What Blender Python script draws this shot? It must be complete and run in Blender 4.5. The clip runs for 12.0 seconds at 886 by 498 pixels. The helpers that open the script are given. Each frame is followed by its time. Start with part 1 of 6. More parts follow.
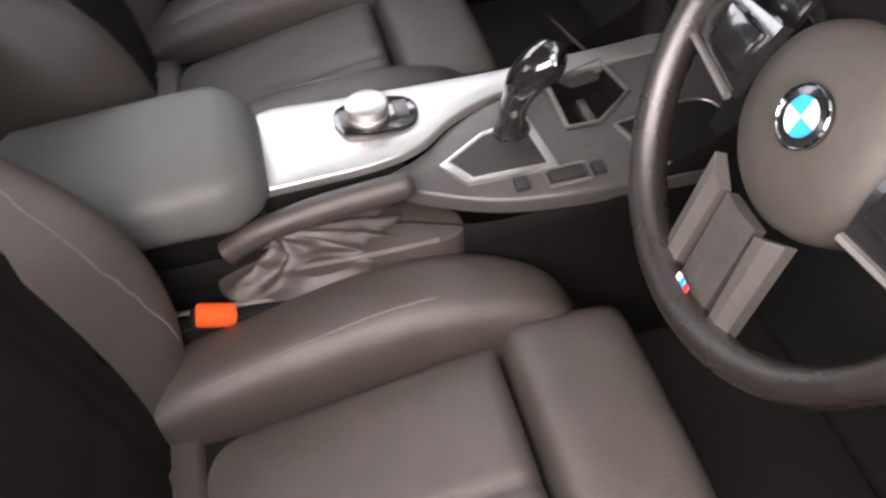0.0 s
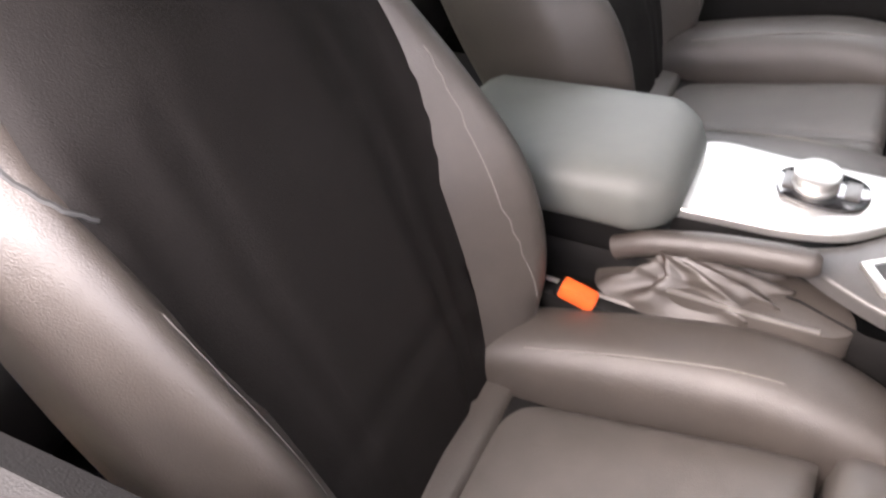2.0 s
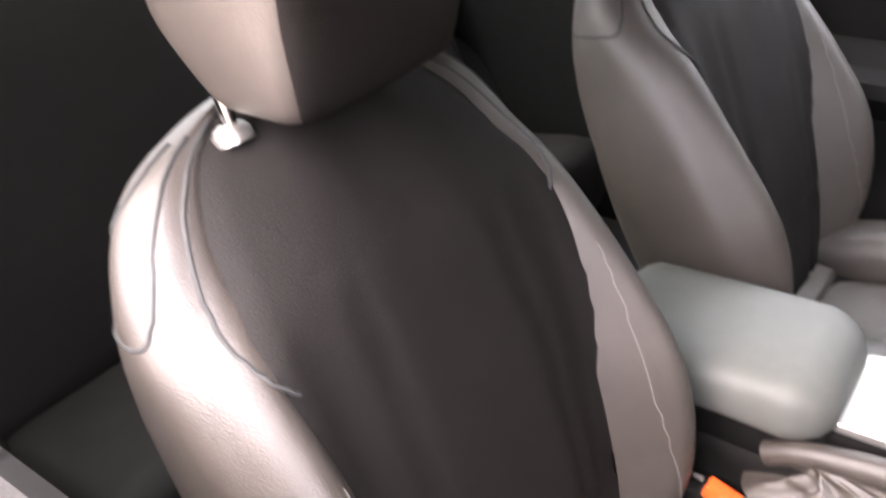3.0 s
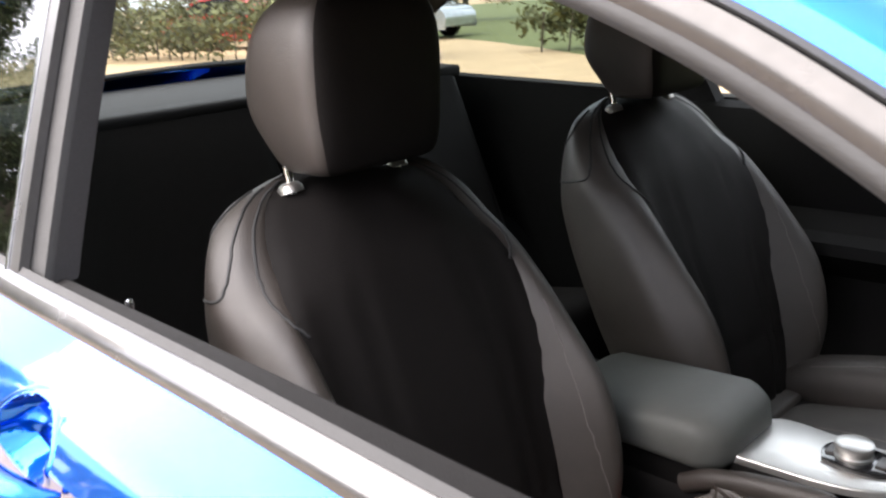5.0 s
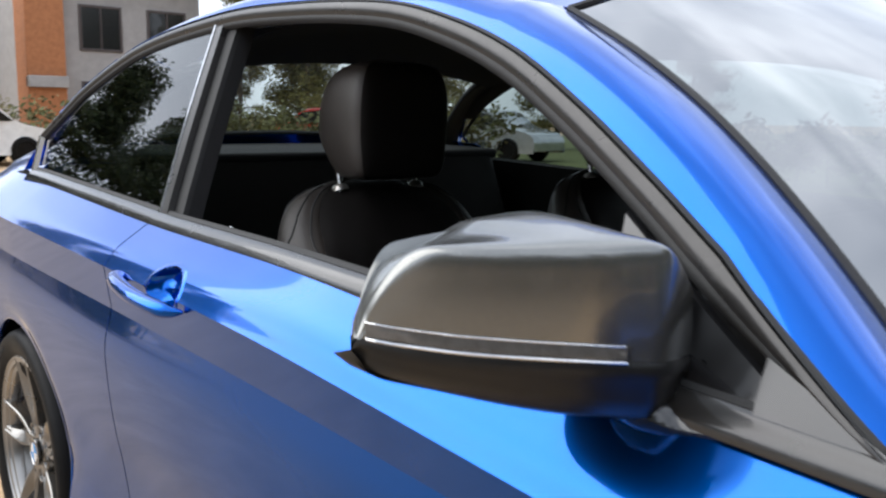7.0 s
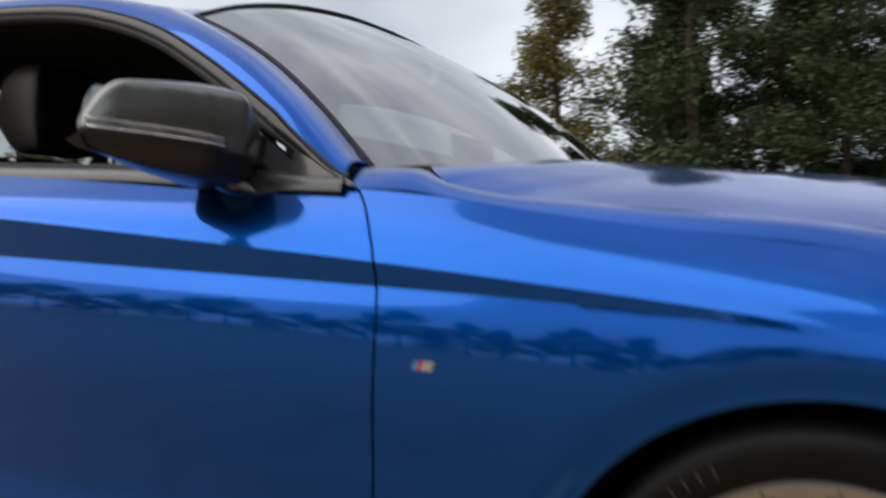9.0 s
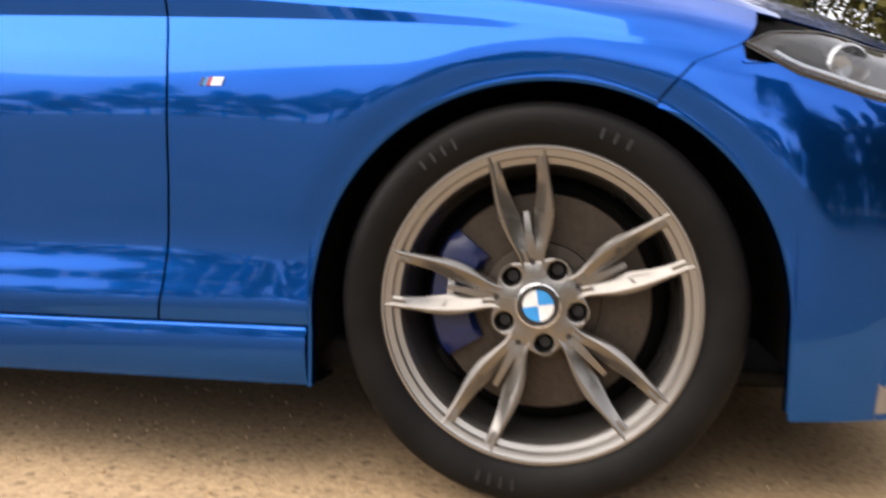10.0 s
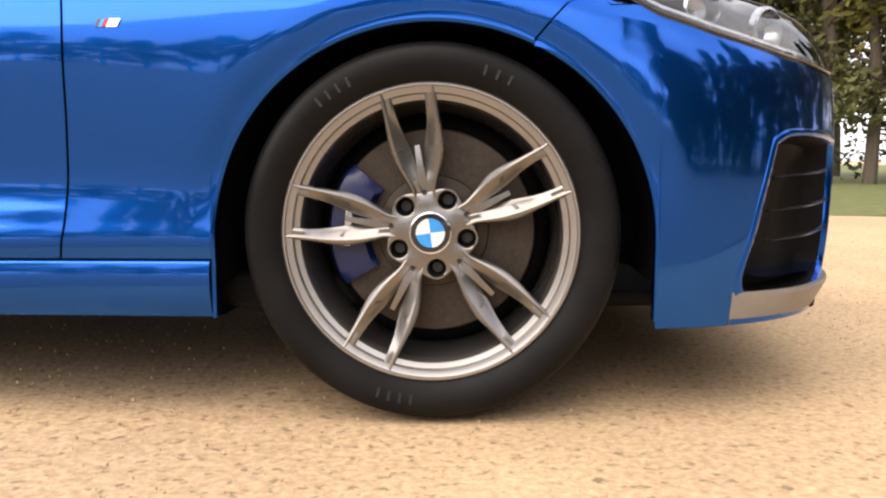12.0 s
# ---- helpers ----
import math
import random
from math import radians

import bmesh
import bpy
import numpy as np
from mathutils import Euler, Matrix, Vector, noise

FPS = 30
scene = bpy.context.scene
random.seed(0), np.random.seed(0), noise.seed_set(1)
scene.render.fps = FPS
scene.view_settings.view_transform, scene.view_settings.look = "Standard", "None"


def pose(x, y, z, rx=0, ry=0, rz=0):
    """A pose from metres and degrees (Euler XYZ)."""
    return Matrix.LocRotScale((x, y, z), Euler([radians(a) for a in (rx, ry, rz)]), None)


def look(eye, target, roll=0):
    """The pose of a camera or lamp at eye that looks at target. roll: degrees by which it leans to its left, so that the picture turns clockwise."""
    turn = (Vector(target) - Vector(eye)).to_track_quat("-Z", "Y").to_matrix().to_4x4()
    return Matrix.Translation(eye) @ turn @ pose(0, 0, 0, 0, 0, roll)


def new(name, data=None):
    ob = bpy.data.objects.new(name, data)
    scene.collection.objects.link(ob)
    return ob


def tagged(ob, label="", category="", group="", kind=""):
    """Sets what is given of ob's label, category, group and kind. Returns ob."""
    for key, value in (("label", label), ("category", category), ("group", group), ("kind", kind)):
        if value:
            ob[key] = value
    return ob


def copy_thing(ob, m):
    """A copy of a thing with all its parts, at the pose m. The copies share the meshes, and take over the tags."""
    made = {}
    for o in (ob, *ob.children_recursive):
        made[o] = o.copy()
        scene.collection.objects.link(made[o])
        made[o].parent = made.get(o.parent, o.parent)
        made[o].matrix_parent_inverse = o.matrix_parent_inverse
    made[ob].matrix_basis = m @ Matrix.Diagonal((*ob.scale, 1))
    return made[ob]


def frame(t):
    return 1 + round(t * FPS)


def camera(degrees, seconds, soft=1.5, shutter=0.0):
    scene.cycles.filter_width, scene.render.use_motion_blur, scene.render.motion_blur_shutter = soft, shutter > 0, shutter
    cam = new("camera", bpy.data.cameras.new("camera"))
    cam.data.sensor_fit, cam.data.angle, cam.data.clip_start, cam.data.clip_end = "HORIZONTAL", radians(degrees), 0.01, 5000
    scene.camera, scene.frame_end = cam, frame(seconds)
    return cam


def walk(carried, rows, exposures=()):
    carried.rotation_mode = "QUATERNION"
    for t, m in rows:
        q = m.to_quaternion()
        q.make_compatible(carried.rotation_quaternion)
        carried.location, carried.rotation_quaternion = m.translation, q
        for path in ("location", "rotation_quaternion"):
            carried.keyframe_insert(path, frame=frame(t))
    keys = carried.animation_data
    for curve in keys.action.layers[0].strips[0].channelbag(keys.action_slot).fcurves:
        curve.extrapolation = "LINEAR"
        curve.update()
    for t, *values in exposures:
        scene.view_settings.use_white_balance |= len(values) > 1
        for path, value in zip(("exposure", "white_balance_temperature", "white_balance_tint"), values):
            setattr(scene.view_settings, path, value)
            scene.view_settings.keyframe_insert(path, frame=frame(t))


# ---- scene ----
cam = camera(53.73, 12.0, soft=2.2, shutter=0.5)
PATH = [
    (0, (-1.427, -0.806, 1.225), (-1.3041, -0.1283, 0.4997), -5.03),
    (0.5, (-1.337, -0.811, 1.195), (-1.3758, -0.1374, 0.4571), -7.31),
    (1, (-1.326, -0.801, 1.186), (-1.4875, -0.1410, 0.4522), -8.79),
    (1.5, (-1.342, -0.815, 1.196), (-1.6210, -0.1606, 0.4928), -9.23),
    (2, (-1.344, -0.841, 1.215), (-1.7159, -0.1898, 0.5529), -5.50),
    (2.5, (-1.432, -0.847, 1.235), (-1.8259, -0.1549, 0.6298), -3.99),
    (3, (-1.382, -0.863, 1.289), (-1.9037, -0.2018, 0.7499), -4.03),
    (3.5, (-1.319, -0.887, 1.342), (-1.9111, -0.2328, 0.8717), -4.55),
    (3.7, (-1.281, -0.920, 1.337), (-1.8799, -0.2499, 0.8990), -3.81),
    (5.3, (-0.884, -1.136, 1.228), (-1.5938, -0.4796, 0.9730), -4.37),
    (5.5, (-0.806, -1.155, 1.230), (-1.5457, -0.5283, 0.9862), -3.46),
    (6, (-0.678, -1.228, 1.208), (-1.4448, -0.6268, 0.9831), -1.10),
    (6.5, (-0.581, -1.289, 1.177), (-1.3559, -0.6876, 0.9817), -0.32),
    (7, (-0.458, -1.403, 1.139), (-1.2172, -0.7692, 0.9923), 0.64),
    (7.2, (-0.408, -1.439, 1.129), (-1.1515, -0.7859, 0.9847), 0.41),
    (8.8, (0.010, -1.860, 0.896), (-0.4902, -0.9939, 0.8775), 0.06),
    (9, (0.046, -1.928, 0.820), (-0.4064, -1.0365, 0.8096), 0.85),
    (9.3, (0.087, -2.016, 0.661), (-0.2798, -1.0859, 0.6551), -0.43),
    (9.5, (0.091, -2.049, 0.583), (-0.2200, -1.0994, 0.5621), 0.19),
    (10, (0.101, -2.175, 0.491), (-0.0836, -1.1951, 0.4197), 0.79),
    (10.5, (0.128, -2.244, 0.479), (-0.0164, -1.2613, 0.3662), 0.17),
    (11, (0.109, -2.270, 0.432), (0.0254, -1.2789, 0.3246), -0.82),
    (11.5, (0.111, -2.265, 0.428), (0.0370, -1.2729, 0.3258), -0.31),
    (12, (0.115, -2.272, 0.429), (0.0490, -1.2789, 0.3290), -0.12),
]
# exposure follows the film: bright inside the cabin, darker outside
walk(cam, [(t, look(e, g, r)) for t, e, g, r in PATH],
     exposures=[(0.0, 3.25, 6650, 24), (0.5, 3.75, 6650, 24), (1.0, 3.95, 6650, 24), (1.5, 4.1, 6650, 24), (2.2, 4.18, 6650, 22), (3.0, 4.5, 6650, 24), (3.5, 4.25, 6650, 24), (3.7, 4.15, 6650, 24), (5.3, 1.9, 6200, 14), (6.0, 0.8, 5900, 10), (7.2, 0.4, 5900, 10), (8.8, -0.68, 6200, 10), (9.3, -0.1, 6300, 10), (10.2, 0.6, 6750, 16), (12.0, 0.72, 6750, 17)])

# ---- world and sun ----
SUN_EL, SUN_AZ = radians(46), radians(220)
world = bpy.data.worlds.new("sky")
scene.world = world
world.use_nodes = True
wt = world.node_tree
bg = wt.nodes["Background"]
sky = wt.nodes.new("ShaderNodeTexSky")
sky.sky_type, sky.sun_disc = "NISHITA", False
sky.sun_elevation, sky.sun_rotation = SUN_EL, SUN_AZ
tc = wt.nodes.new("ShaderNodeTexCoord")
mp = wt.nodes.new("ShaderNodeMapping")
mp.inputs["Scale"].default_value = (1.0, 1.0, 1.7)
nz = wt.nodes.new("ShaderNodeTexNoise")
nz.inputs["Scale"].default_value, nz.inputs["Detail"].default_value = 2.2, 3
cr = wt.nodes.new("ShaderNodeValToRGB")
cr.color_ramp.elements[0].position, cr.color_ramp.elements[0].color = 0.34, (0.62, 0.62, 0.62, 1)
cr.color_ramp.elements[1].position, cr.color_ramp.elements[1].color = 0.66, (0.97, 0.97, 0.97, 1)
cn = wt.nodes.new("ShaderNodeTexNoise")
cn.inputs["Scale"].default_value, cn.inputs["Detail"].default_value = 2.6, 3
cc = wt.nodes.new("ShaderNodeValToRGB")
cc.color_ramp.elements[0].position, cc.color_ramp.elements[0].color = 0.3, (8.0, 8.3, 8.8, 1)
cc.color_ramp.elements[1].position, cc.color_ramp.elements[1].color = 0.7, (15.0, 15.0, 15.0, 1)
mx = wt.nodes.new("ShaderNodeMix")
mx.data_type = "RGBA"
wt.links.new(tc.outputs["Generated"], mp.inputs["Vector"])
wt.links.new(mp.outputs["Vector"], nz.inputs["Vector"])
wt.links.new(mp.outputs["Vector"], cn.inputs["Vector"])
wt.links.new(nz.outputs["Fac"], cr.inputs["Fac"])
wt.links.new(cn.outputs["Fac"], cc.inputs["Fac"])
wt.links.new(cr.outputs["Color"], mx.inputs["Factor"])
wt.links.new(sky.outputs["Color"], mx.inputs["A"])
wt.links.new(cc.outputs["Color"], mx.inputs["B"])
wt.links.new(mx.outputs["Result"], bg.inputs["Color"])
bg.inputs["Strength"].default_value = 0.115
sun = new("sun", bpy.data.lights.new("sun", "SUN"))
sun.data.energy, sun.data.angle, sun.data.color = 2.1, radians(70), (1.0, 0.91, 0.78)
sun_dir = Vector((math.sin(SUN_AZ) * math.cos(SUN_EL), math.cos(SUN_AZ) * math.cos(SUN_EL), math.sin(SUN_EL)))
sun.matrix_world = look(sun_dir * 30, (0, 0, 0))


# ---- materials ----
def material(name, color, rough=0.5, metal=0.0, color2=None, scale=20.0, bump=0.0, bump_scale=200.0, coat=0.0,
             rough2=None, island=0.0, obj_var=0.0, stretch=(1, 1, 1), spec=0.5):
    """Principled surface with two scales of mottling, fine relief and uneven gloss."""
    m = bpy.data.materials.new(name)
    m.use_nodes = True
    nt = m.node_tree
    p = nt.nodes["Principled BSDF"]
    p.inputs["Roughness"].default_value = rough
    p.inputs["Metallic"].default_value = metal
    p.inputs["Coat Weight"].default_value = coat
    p.inputs["Coat Roughness"].default_value = 0.02
    p.inputs["Specular IOR Level"].default_value = spec
    co = nt.nodes.new("ShaderNodeTexCoord")
    mapping = nt.nodes.new("ShaderNodeMapping")
    mapping.inputs["Scale"].default_value = stretch
    nt.links.new(co.outputs["Object"], mapping.inputs["Vector"])
    vec = mapping.outputs["Vector"]
    c2 = color2 or tuple(c * 0.75 for c in color)
    n1 = nt.nodes.new("ShaderNodeTexNoise")
    n1.inputs["Scale"].default_value, n1.inputs["Detail"].default_value = scale, 8
    n1.inputs["Roughness"].default_value = 0.65
    nt.links.new(vec, n1.inputs["Vector"])
    ramp = nt.nodes.new("ShaderNodeValToRGB")
    ramp.color_ramp.elements[0].position, ramp.color_ramp.elements[1].position = 0.32, 0.68
    ramp.color_ramp.elements[0].color, ramp.color_ramp.elements[1].color = (*c2, 1), (*color, 1)
    nt.links.new(n1.outputs["Fac"], ramp.inputs["Fac"])
    out = ramp.outputs["Color"]
    if island or obj_var:
        src = nt.nodes.new("ShaderNodeNewGeometry").outputs["Random Per Island"] if island else nt.nodes.new("ShaderNodeObjectInfo").outputs["Random"]
        amount = island or obj_var
        mr = nt.nodes.new("ShaderNodeMapRange")
        mr.inputs["To Min"].default_value, mr.inputs["To Max"].default_value = 1 - amount, 1 + amount
        nt.links.new(src, mr.inputs["Value"])
        hs = nt.nodes.new("ShaderNodeHueSaturation")
        nt.links.new(mr.outputs["Result"], hs.inputs["Value"])
        nt.links.new(out, hs.inputs["Color"])
        out = hs.outputs["Color"]
    nt.links.new(out, p.inputs["Base Color"])
    if rough2 is not None:
        n2 = nt.nodes.new("ShaderNodeTexNoise")
        n2.inputs["Scale"].default_value, n2.inputs["Detail"].default_value = scale * 0.3, 4
        nt.links.new(vec, n2.inputs["Vector"])
        mr2 = nt.nodes.new("ShaderNodeMapRange")
        mr2.inputs["From Min"].default_value, mr2.inputs["From Max"].default_value = 0.3, 0.7
        mr2.inputs["To Min"].default_value, mr2.inputs["To Max"].default_value = rough, rough2
        nt.links.new(n2.outputs["Fac"], mr2.inputs["Value"])
        nt.links.new(mr2.outputs["Result"], p.inputs["Roughness"])
    if bump:
        n3 = nt.nodes.new("ShaderNodeTexNoise")
        n3.inputs["Scale"].default_value, n3.inputs["Detail"].default_value = bump_scale, 6
        nt.links.new(vec, n3.inputs["Vector"])
        b = nt.nodes.new("ShaderNodeBump")
        b.inputs["Strength"].default_value, b.inputs["Distance"].default_value = bump, 0.002
        nt.links.new(n3.outputs["Fac"], b.inputs["Height"])
        nt.links.new(b.outputs["Normal"], p.inputs["Normal"])
    return m


def glass(name, tint, base=0.07):
    """A window pane: clear tinted body with a mirror-like skin that strengthens at a slant."""
    m = bpy.data.materials.new(name)
    m.use_nodes = True
    nt = m.node_tree
    nt.nodes.remove(nt.nodes["Principled BSDF"])
    out = nt.nodes["Material Output"]
    tr = nt.nodes.new("ShaderNodeBsdfTransparent")
    tr.inputs["Color"].default_value = (*tint, 1)
    gl = nt.nodes.new("ShaderNodeBsdfGlossy")
    gl.inputs["Roughness"].default_value = 0.01
    lw = nt.nodes.new("ShaderNodeLayerWeight")
    lw.inputs["Blend"].default_value = 0.5
    pw = nt.nodes.new("ShaderNodeMath")
    pw.operation = "POWER"
    pw.inputs[1].default_value = 3.6
    ma = nt.nodes.new("ShaderNodeMath")
    ma.operation = "MULTIPLY_ADD"
    ma.inputs[1].default_value, ma.inputs[2].default_value = 0.92, base
    nt.links.new(lw.outputs["Facing"], pw.inputs[0])
    nt.links.new(pw.outputs["Value"], ma.inputs[0])
    mix = nt.nodes.new("ShaderNodeMixShader")
    nt.links.new(ma.outputs["Value"], mix.inputs["Fac"])
    nt.links.new(tr.outputs["BSDF"], mix.inputs[1])
    nt.links.new(gl.outputs["BSDF"], mix.inputs[2])
    nt.links.new(mix.outputs["Shader"], out.inputs["Surface"])
    return m


def flake_paint(name, color, color2):
    """Metallic car paint: a tight and a broad lobe of coloured flake under clear lacquer."""
    m = material(name, color, rough=0.075, metal=1.0, color2=color2, scale=900, coat=1.0)
    nt = m.node_tree
    tight = nt.nodes["Principled BSDF"]
    broad = nt.nodes.new("ShaderNodeBsdfPrincipled")
    broad.inputs["Metallic"].default_value, broad.inputs["Roughness"].default_value = 1.0, 0.34
    for p in (tight, broad):
        p.inputs["Coat Weight"].default_value, p.inputs["Coat Roughness"].default_value, p.inputs["Coat IOR"].default_value = 0.55, 0.012, 1.5
    nt.links.new(tight.inputs["Base Color"].links[0].from_socket, broad.inputs["Base Color"])
    blend = nt.nodes.new("ShaderNodeMixShader")
    blend.inputs["Fac"].default_value = 0.32
    nt.links.new(tight.outputs["BSDF"], blend.inputs[1])
    nt.links.new(broad.outputs["BSDF"], blend.inputs[2])
    nt.links.new(blend.outputs["Shader"], nt.nodes["Material Output"].inputs["Surface"])
    return m


BLUE = flake_paint("blue_metallic_paint", (0.0005, 0.098, 0.48), (0.0005, 0.086, 0.43))
GLOSS_BLACK = material("gloss_black_trim", (0.012, 0.012, 0.013), rough=0.12, coat=0.6, scale=40, rough2=0.2)
SATIN_TRIM = material("gloss_dark_trim", (0.022, 0.021, 0.020), rough=0.20, scale=60, rough2=0.28, coat=0.5)
BRIGHT_TRIM = material("dark_satin_trim", (0.055, 0.053, 0.052), rough=0.26, metal=0.5, color2=(0.045, 0.044, 0.043), scale=60, rough2=0.34)
RUBBER = material("black_rubber", (0.018, 0.018, 0.018), rough=0.7, scale=80, bump=0.2, bump_scale=300)
TYRE = material("tyre_rubber", (0.0036, 0.0035, 0.0037), rough=0.32, spec=0.13, color2=(0.0085, 0.0082, 0.008), scale=9, bump=0.25, bump_scale=160, rough2=0.66)
LOWER_LIP = material("grey_lower_lip_plastic", (0.24, 0.215, 0.19), rough=0.34, color2=(0.20, 0.18, 0.16), scale=30, rough2=0.42)
MARKING = material("scuffed_tyre_marking", (0.0105, 0.0105, 0.0105), rough=0.6, scale=80, bump=0.3, bump_scale=300)
LINER = material("wheelhouse_felt", (0.005, 0.005, 0.005), rough=1.0, spec=0.1, scale=60, bump=0.5, bump_scale=200)
ALLOY = material("bronze_grey_alloy", (0.235, 0.225, 0.212), rough=0.24, metal=0.92, color2=(0.215, 0.206, 0.194), scale=9, coat=0.5, rough2=0.32)
LIP = material("bright_alloy_lip", (0.37, 0.355, 0.335), rough=0.26, metal=0.92, color2=(0.345, 0.33, 0.312), scale=9, coat=0.4, rough2=0.32)
DISC = material("brake_disc_steel", (0.066, 0.053, 0.042), rough=0.42, metal=0.8, color2=(0.044, 0.036, 0.029), scale=120, bump=0.3, bump_scale=500, rough2=0.5)
CALIPER = material("blue_caliper_enamel", (0.0028, 0.012, 0.078), rough=0.35, color2=(0.002, 0.009, 0.06), scale=60, coat=0.15)
CHROME = material("polished_chrome", (0.75, 0.75, 0.76), rough=0.08, metal=1.0, scale=40, rough2=0.14)
MIRROR_CAP = material("grey_mirror_cap_paint", (0.235, 0.235, 0.225), rough=0.27, metal=0.9, color2=(0.19, 0.19, 0.18), scale=500, coat=0.6)
MIRROR_GLASS = material("mirror_silver", (0.8, 0.82, 0.84), rough=0.02, metal=1.0, scale=5)
WINDOW = glass("window_glass", (0.52, 0.57, 0.55), 0.09)
SCREEN = glass("windscreen_glass", (0.18, 0.21, 0.20), 0.42)
SIDE_GLASS = glass("clear_side_glass", (0.78, 0.84, 0.82), 0.07)
PRIVACY = glass("tinted_window_glass", (0.26, 0.30, 0.29), 0.06)
LENS = glass("headlight_lens", (0.90, 0.92, 0.93), 0.06)
LAMP_IN = material("headlight_reflector", (0.55, 0.56, 0.58), rough=0.18, metal=1.0, scale=90, rough2=0.3)
LEATHER = material("dark_grey_leather", (0.041, 0.034, 0.029), rough=0.40, color2=(0.032, 0.0265, 0.023), scale=22, bump=0.4, bump_scale=700, rough2=0.52, spec=0.62)
LEATHER_SEAT = material("worn_grey_leather", (0.055, 0.048, 0.043), rough=0.44, color2=(0.042, 0.037, 0.033), scale=24, bump=0.45, bump_scale=800, rough2=0.56, spec=0.6)
# charcoal of the insert; its darkness also stands for shade on bolsters, headrest, bench
LEATHER_IN_SHADE = material("charcoal_leather_with_shade", (0.0076, 0.0066, 0.0062), spec=0.10, rough=0.62, color2=(0.0096, 0.0083, 0.0078), scale=60, bump=0.4, bump_scale=800, rough2=0.56)
ARM_LEATHER = material("grey_green_armrest_leather", (0.080, 0.083, 0.076), rough=0.62, color2=(0.073, 0.076, 0.070), scale=50, bump=0.25, bump_scale=800, rough2=0.58)
COLLAR = material("satin_steel_collar", (0.42, 0.40, 0.37), rough=0.32, metal=0.9, scale=40)
STITCH = material("grey_stitching", (0.13, 0.12, 0.11), rough=0.8, scale=300, bump=0.5, bump_scale=900)
PLASTIC = material("black_grained_plastic", (0.0065, 0.006, 0.0058), rough=0.6, spec=.14, scale=90, bump=0.4, bump_scale=900, rough2=0.62)
SATIN_BLACK = material("satin_black_panel", (0.060, 0.057, 0.055), rough=0.34, scale=70, rough2=0.42)
ALUMINIUM = material("brushed_aluminium_trim", (0.60, 0.59, 0.57), rough=0.34, metal=0.9, color2=(0.55, 0.54, 0.52), scale=50, stretch=(1, 40, 1), bump=0.15, bump_scale=300)
CARPET = material("black_carpet", (0.014, 0.013, 0.013), rough=1.0, scale=300, bump=0.8, bump_scale=900)
HEADLINER = material("anthracite_headliner", (0.018, 0.017, 0.018), rough=0.95, scale=300, bump=0.4, bump_scale=900)
ORANGE = material("orange_buckle_plastic", (0.72, 0.10, 0.018), rough=0.4, color2=(0.62, 0.08, 0.014), scale=60)
BADGE_BLUE = material("badge_blue", (0.02, 0.30, 0.75), rough=0.2, coat=0.6, scale=30)
BADGE_WHITE = material("badge_white", (0.85, 0.86, 0.87), rough=0.2, coat=0.6, scale=30)
BADGE_RED = material("badge_red", (0.55, 0.03, 0.03), rough=0.3, scale=30)
BOLT_DARK = material("dark_bolt_hole", (0.012, 0.012, 0.012), rough=0.6, scale=60)


# ---- mesh helpers ----
def finish(ob, angle):
    me = ob.data
    me.polygons.foreach_set("use_smooth", [True] * len(me.polygons))
    me.set_sharp_from_angle(angle=radians(angle))
    return ob


def part(name, bm, mat, parent=None, label="", angle=38):
    """Links a bmesh as one mesh object under a thing or a part."""
    bmesh.ops.recalc_face_normals(bm, faces=bm.faces)
    me = bpy.data.meshes.new(name)
    bm.to_mesh(me)
    bm.free()
    me.materials.append(mat)
    ob = new(name, me)
    if parent:
        ob.parent = parent
    if label:
        ob["label"] = label
    return finish(ob, angle)


def surface(rows, close_u=False, close_v=False, cap=False, flip=False):
    """A bmesh skin over rows of points; flip mirrors it to the car's other side."""
    bm = bmesh.new()
    vs = [[bm.verts.new((p[0], -p[1] if flip else p[1], p[2])) for p in r] for r in rows]
    n, m = len(vs), len(vs[0])
    for i in range(n if close_u else n - 1):
        for j in range(m if close_v else m - 1):
            q = [vs[i][j], vs[(i + 1) % n][j], vs[(i + 1) % n][(j + 1) % m], vs[i][(j + 1) % m]]
            bm.faces.new(q)
    if cap:
        bm.faces.new(vs[0])
        bm.faces.new(vs[-1][::-1])
    bmesh.ops.remove_doubles(bm, verts=bm.verts, dist=1e-5)
    bmesh.ops.dissolve_degenerate(bm, edges=bm.edges, dist=1e-5)
    return bm


def thicken(ob, t, offset=-1):
    mod = ob.modifiers.new("thickness", "SOLIDIFY")
    mod.thickness, mod.offset = t, offset
    bm = bmesh.new()
    bm.from_mesh(ob.data)
    for e in bm.edges:
        if e.is_boundary:
            e.smooth = False
    bm.to_mesh(ob.data)
    bm.free()
    return ob


def spline(keys, n):
    """n points along a Catmull-Rom curve through the key points (any dimension)."""
    k = np.array(keys, float)
    k = np.vstack([2 * k[0] - k[1], k, 2 * k[-1] - k[-2]])
    u = np.linspace(0, len(keys) - 1, n)
    i = np.minimum(u.astype(int), len(keys) - 2)
    f = (u - i)[:, None]
    p0, p1, p2, p3 = k[i], k[i + 1], k[i + 2], k[i + 3]
    return 0.5 * (2 * p1 + (p2 - p0) * f + (2 * p0 - 5 * p1 + 4 * p2 - p3) * f * f + (3 * p1 - p0 - 3 * p2 + p3) * f ** 3)


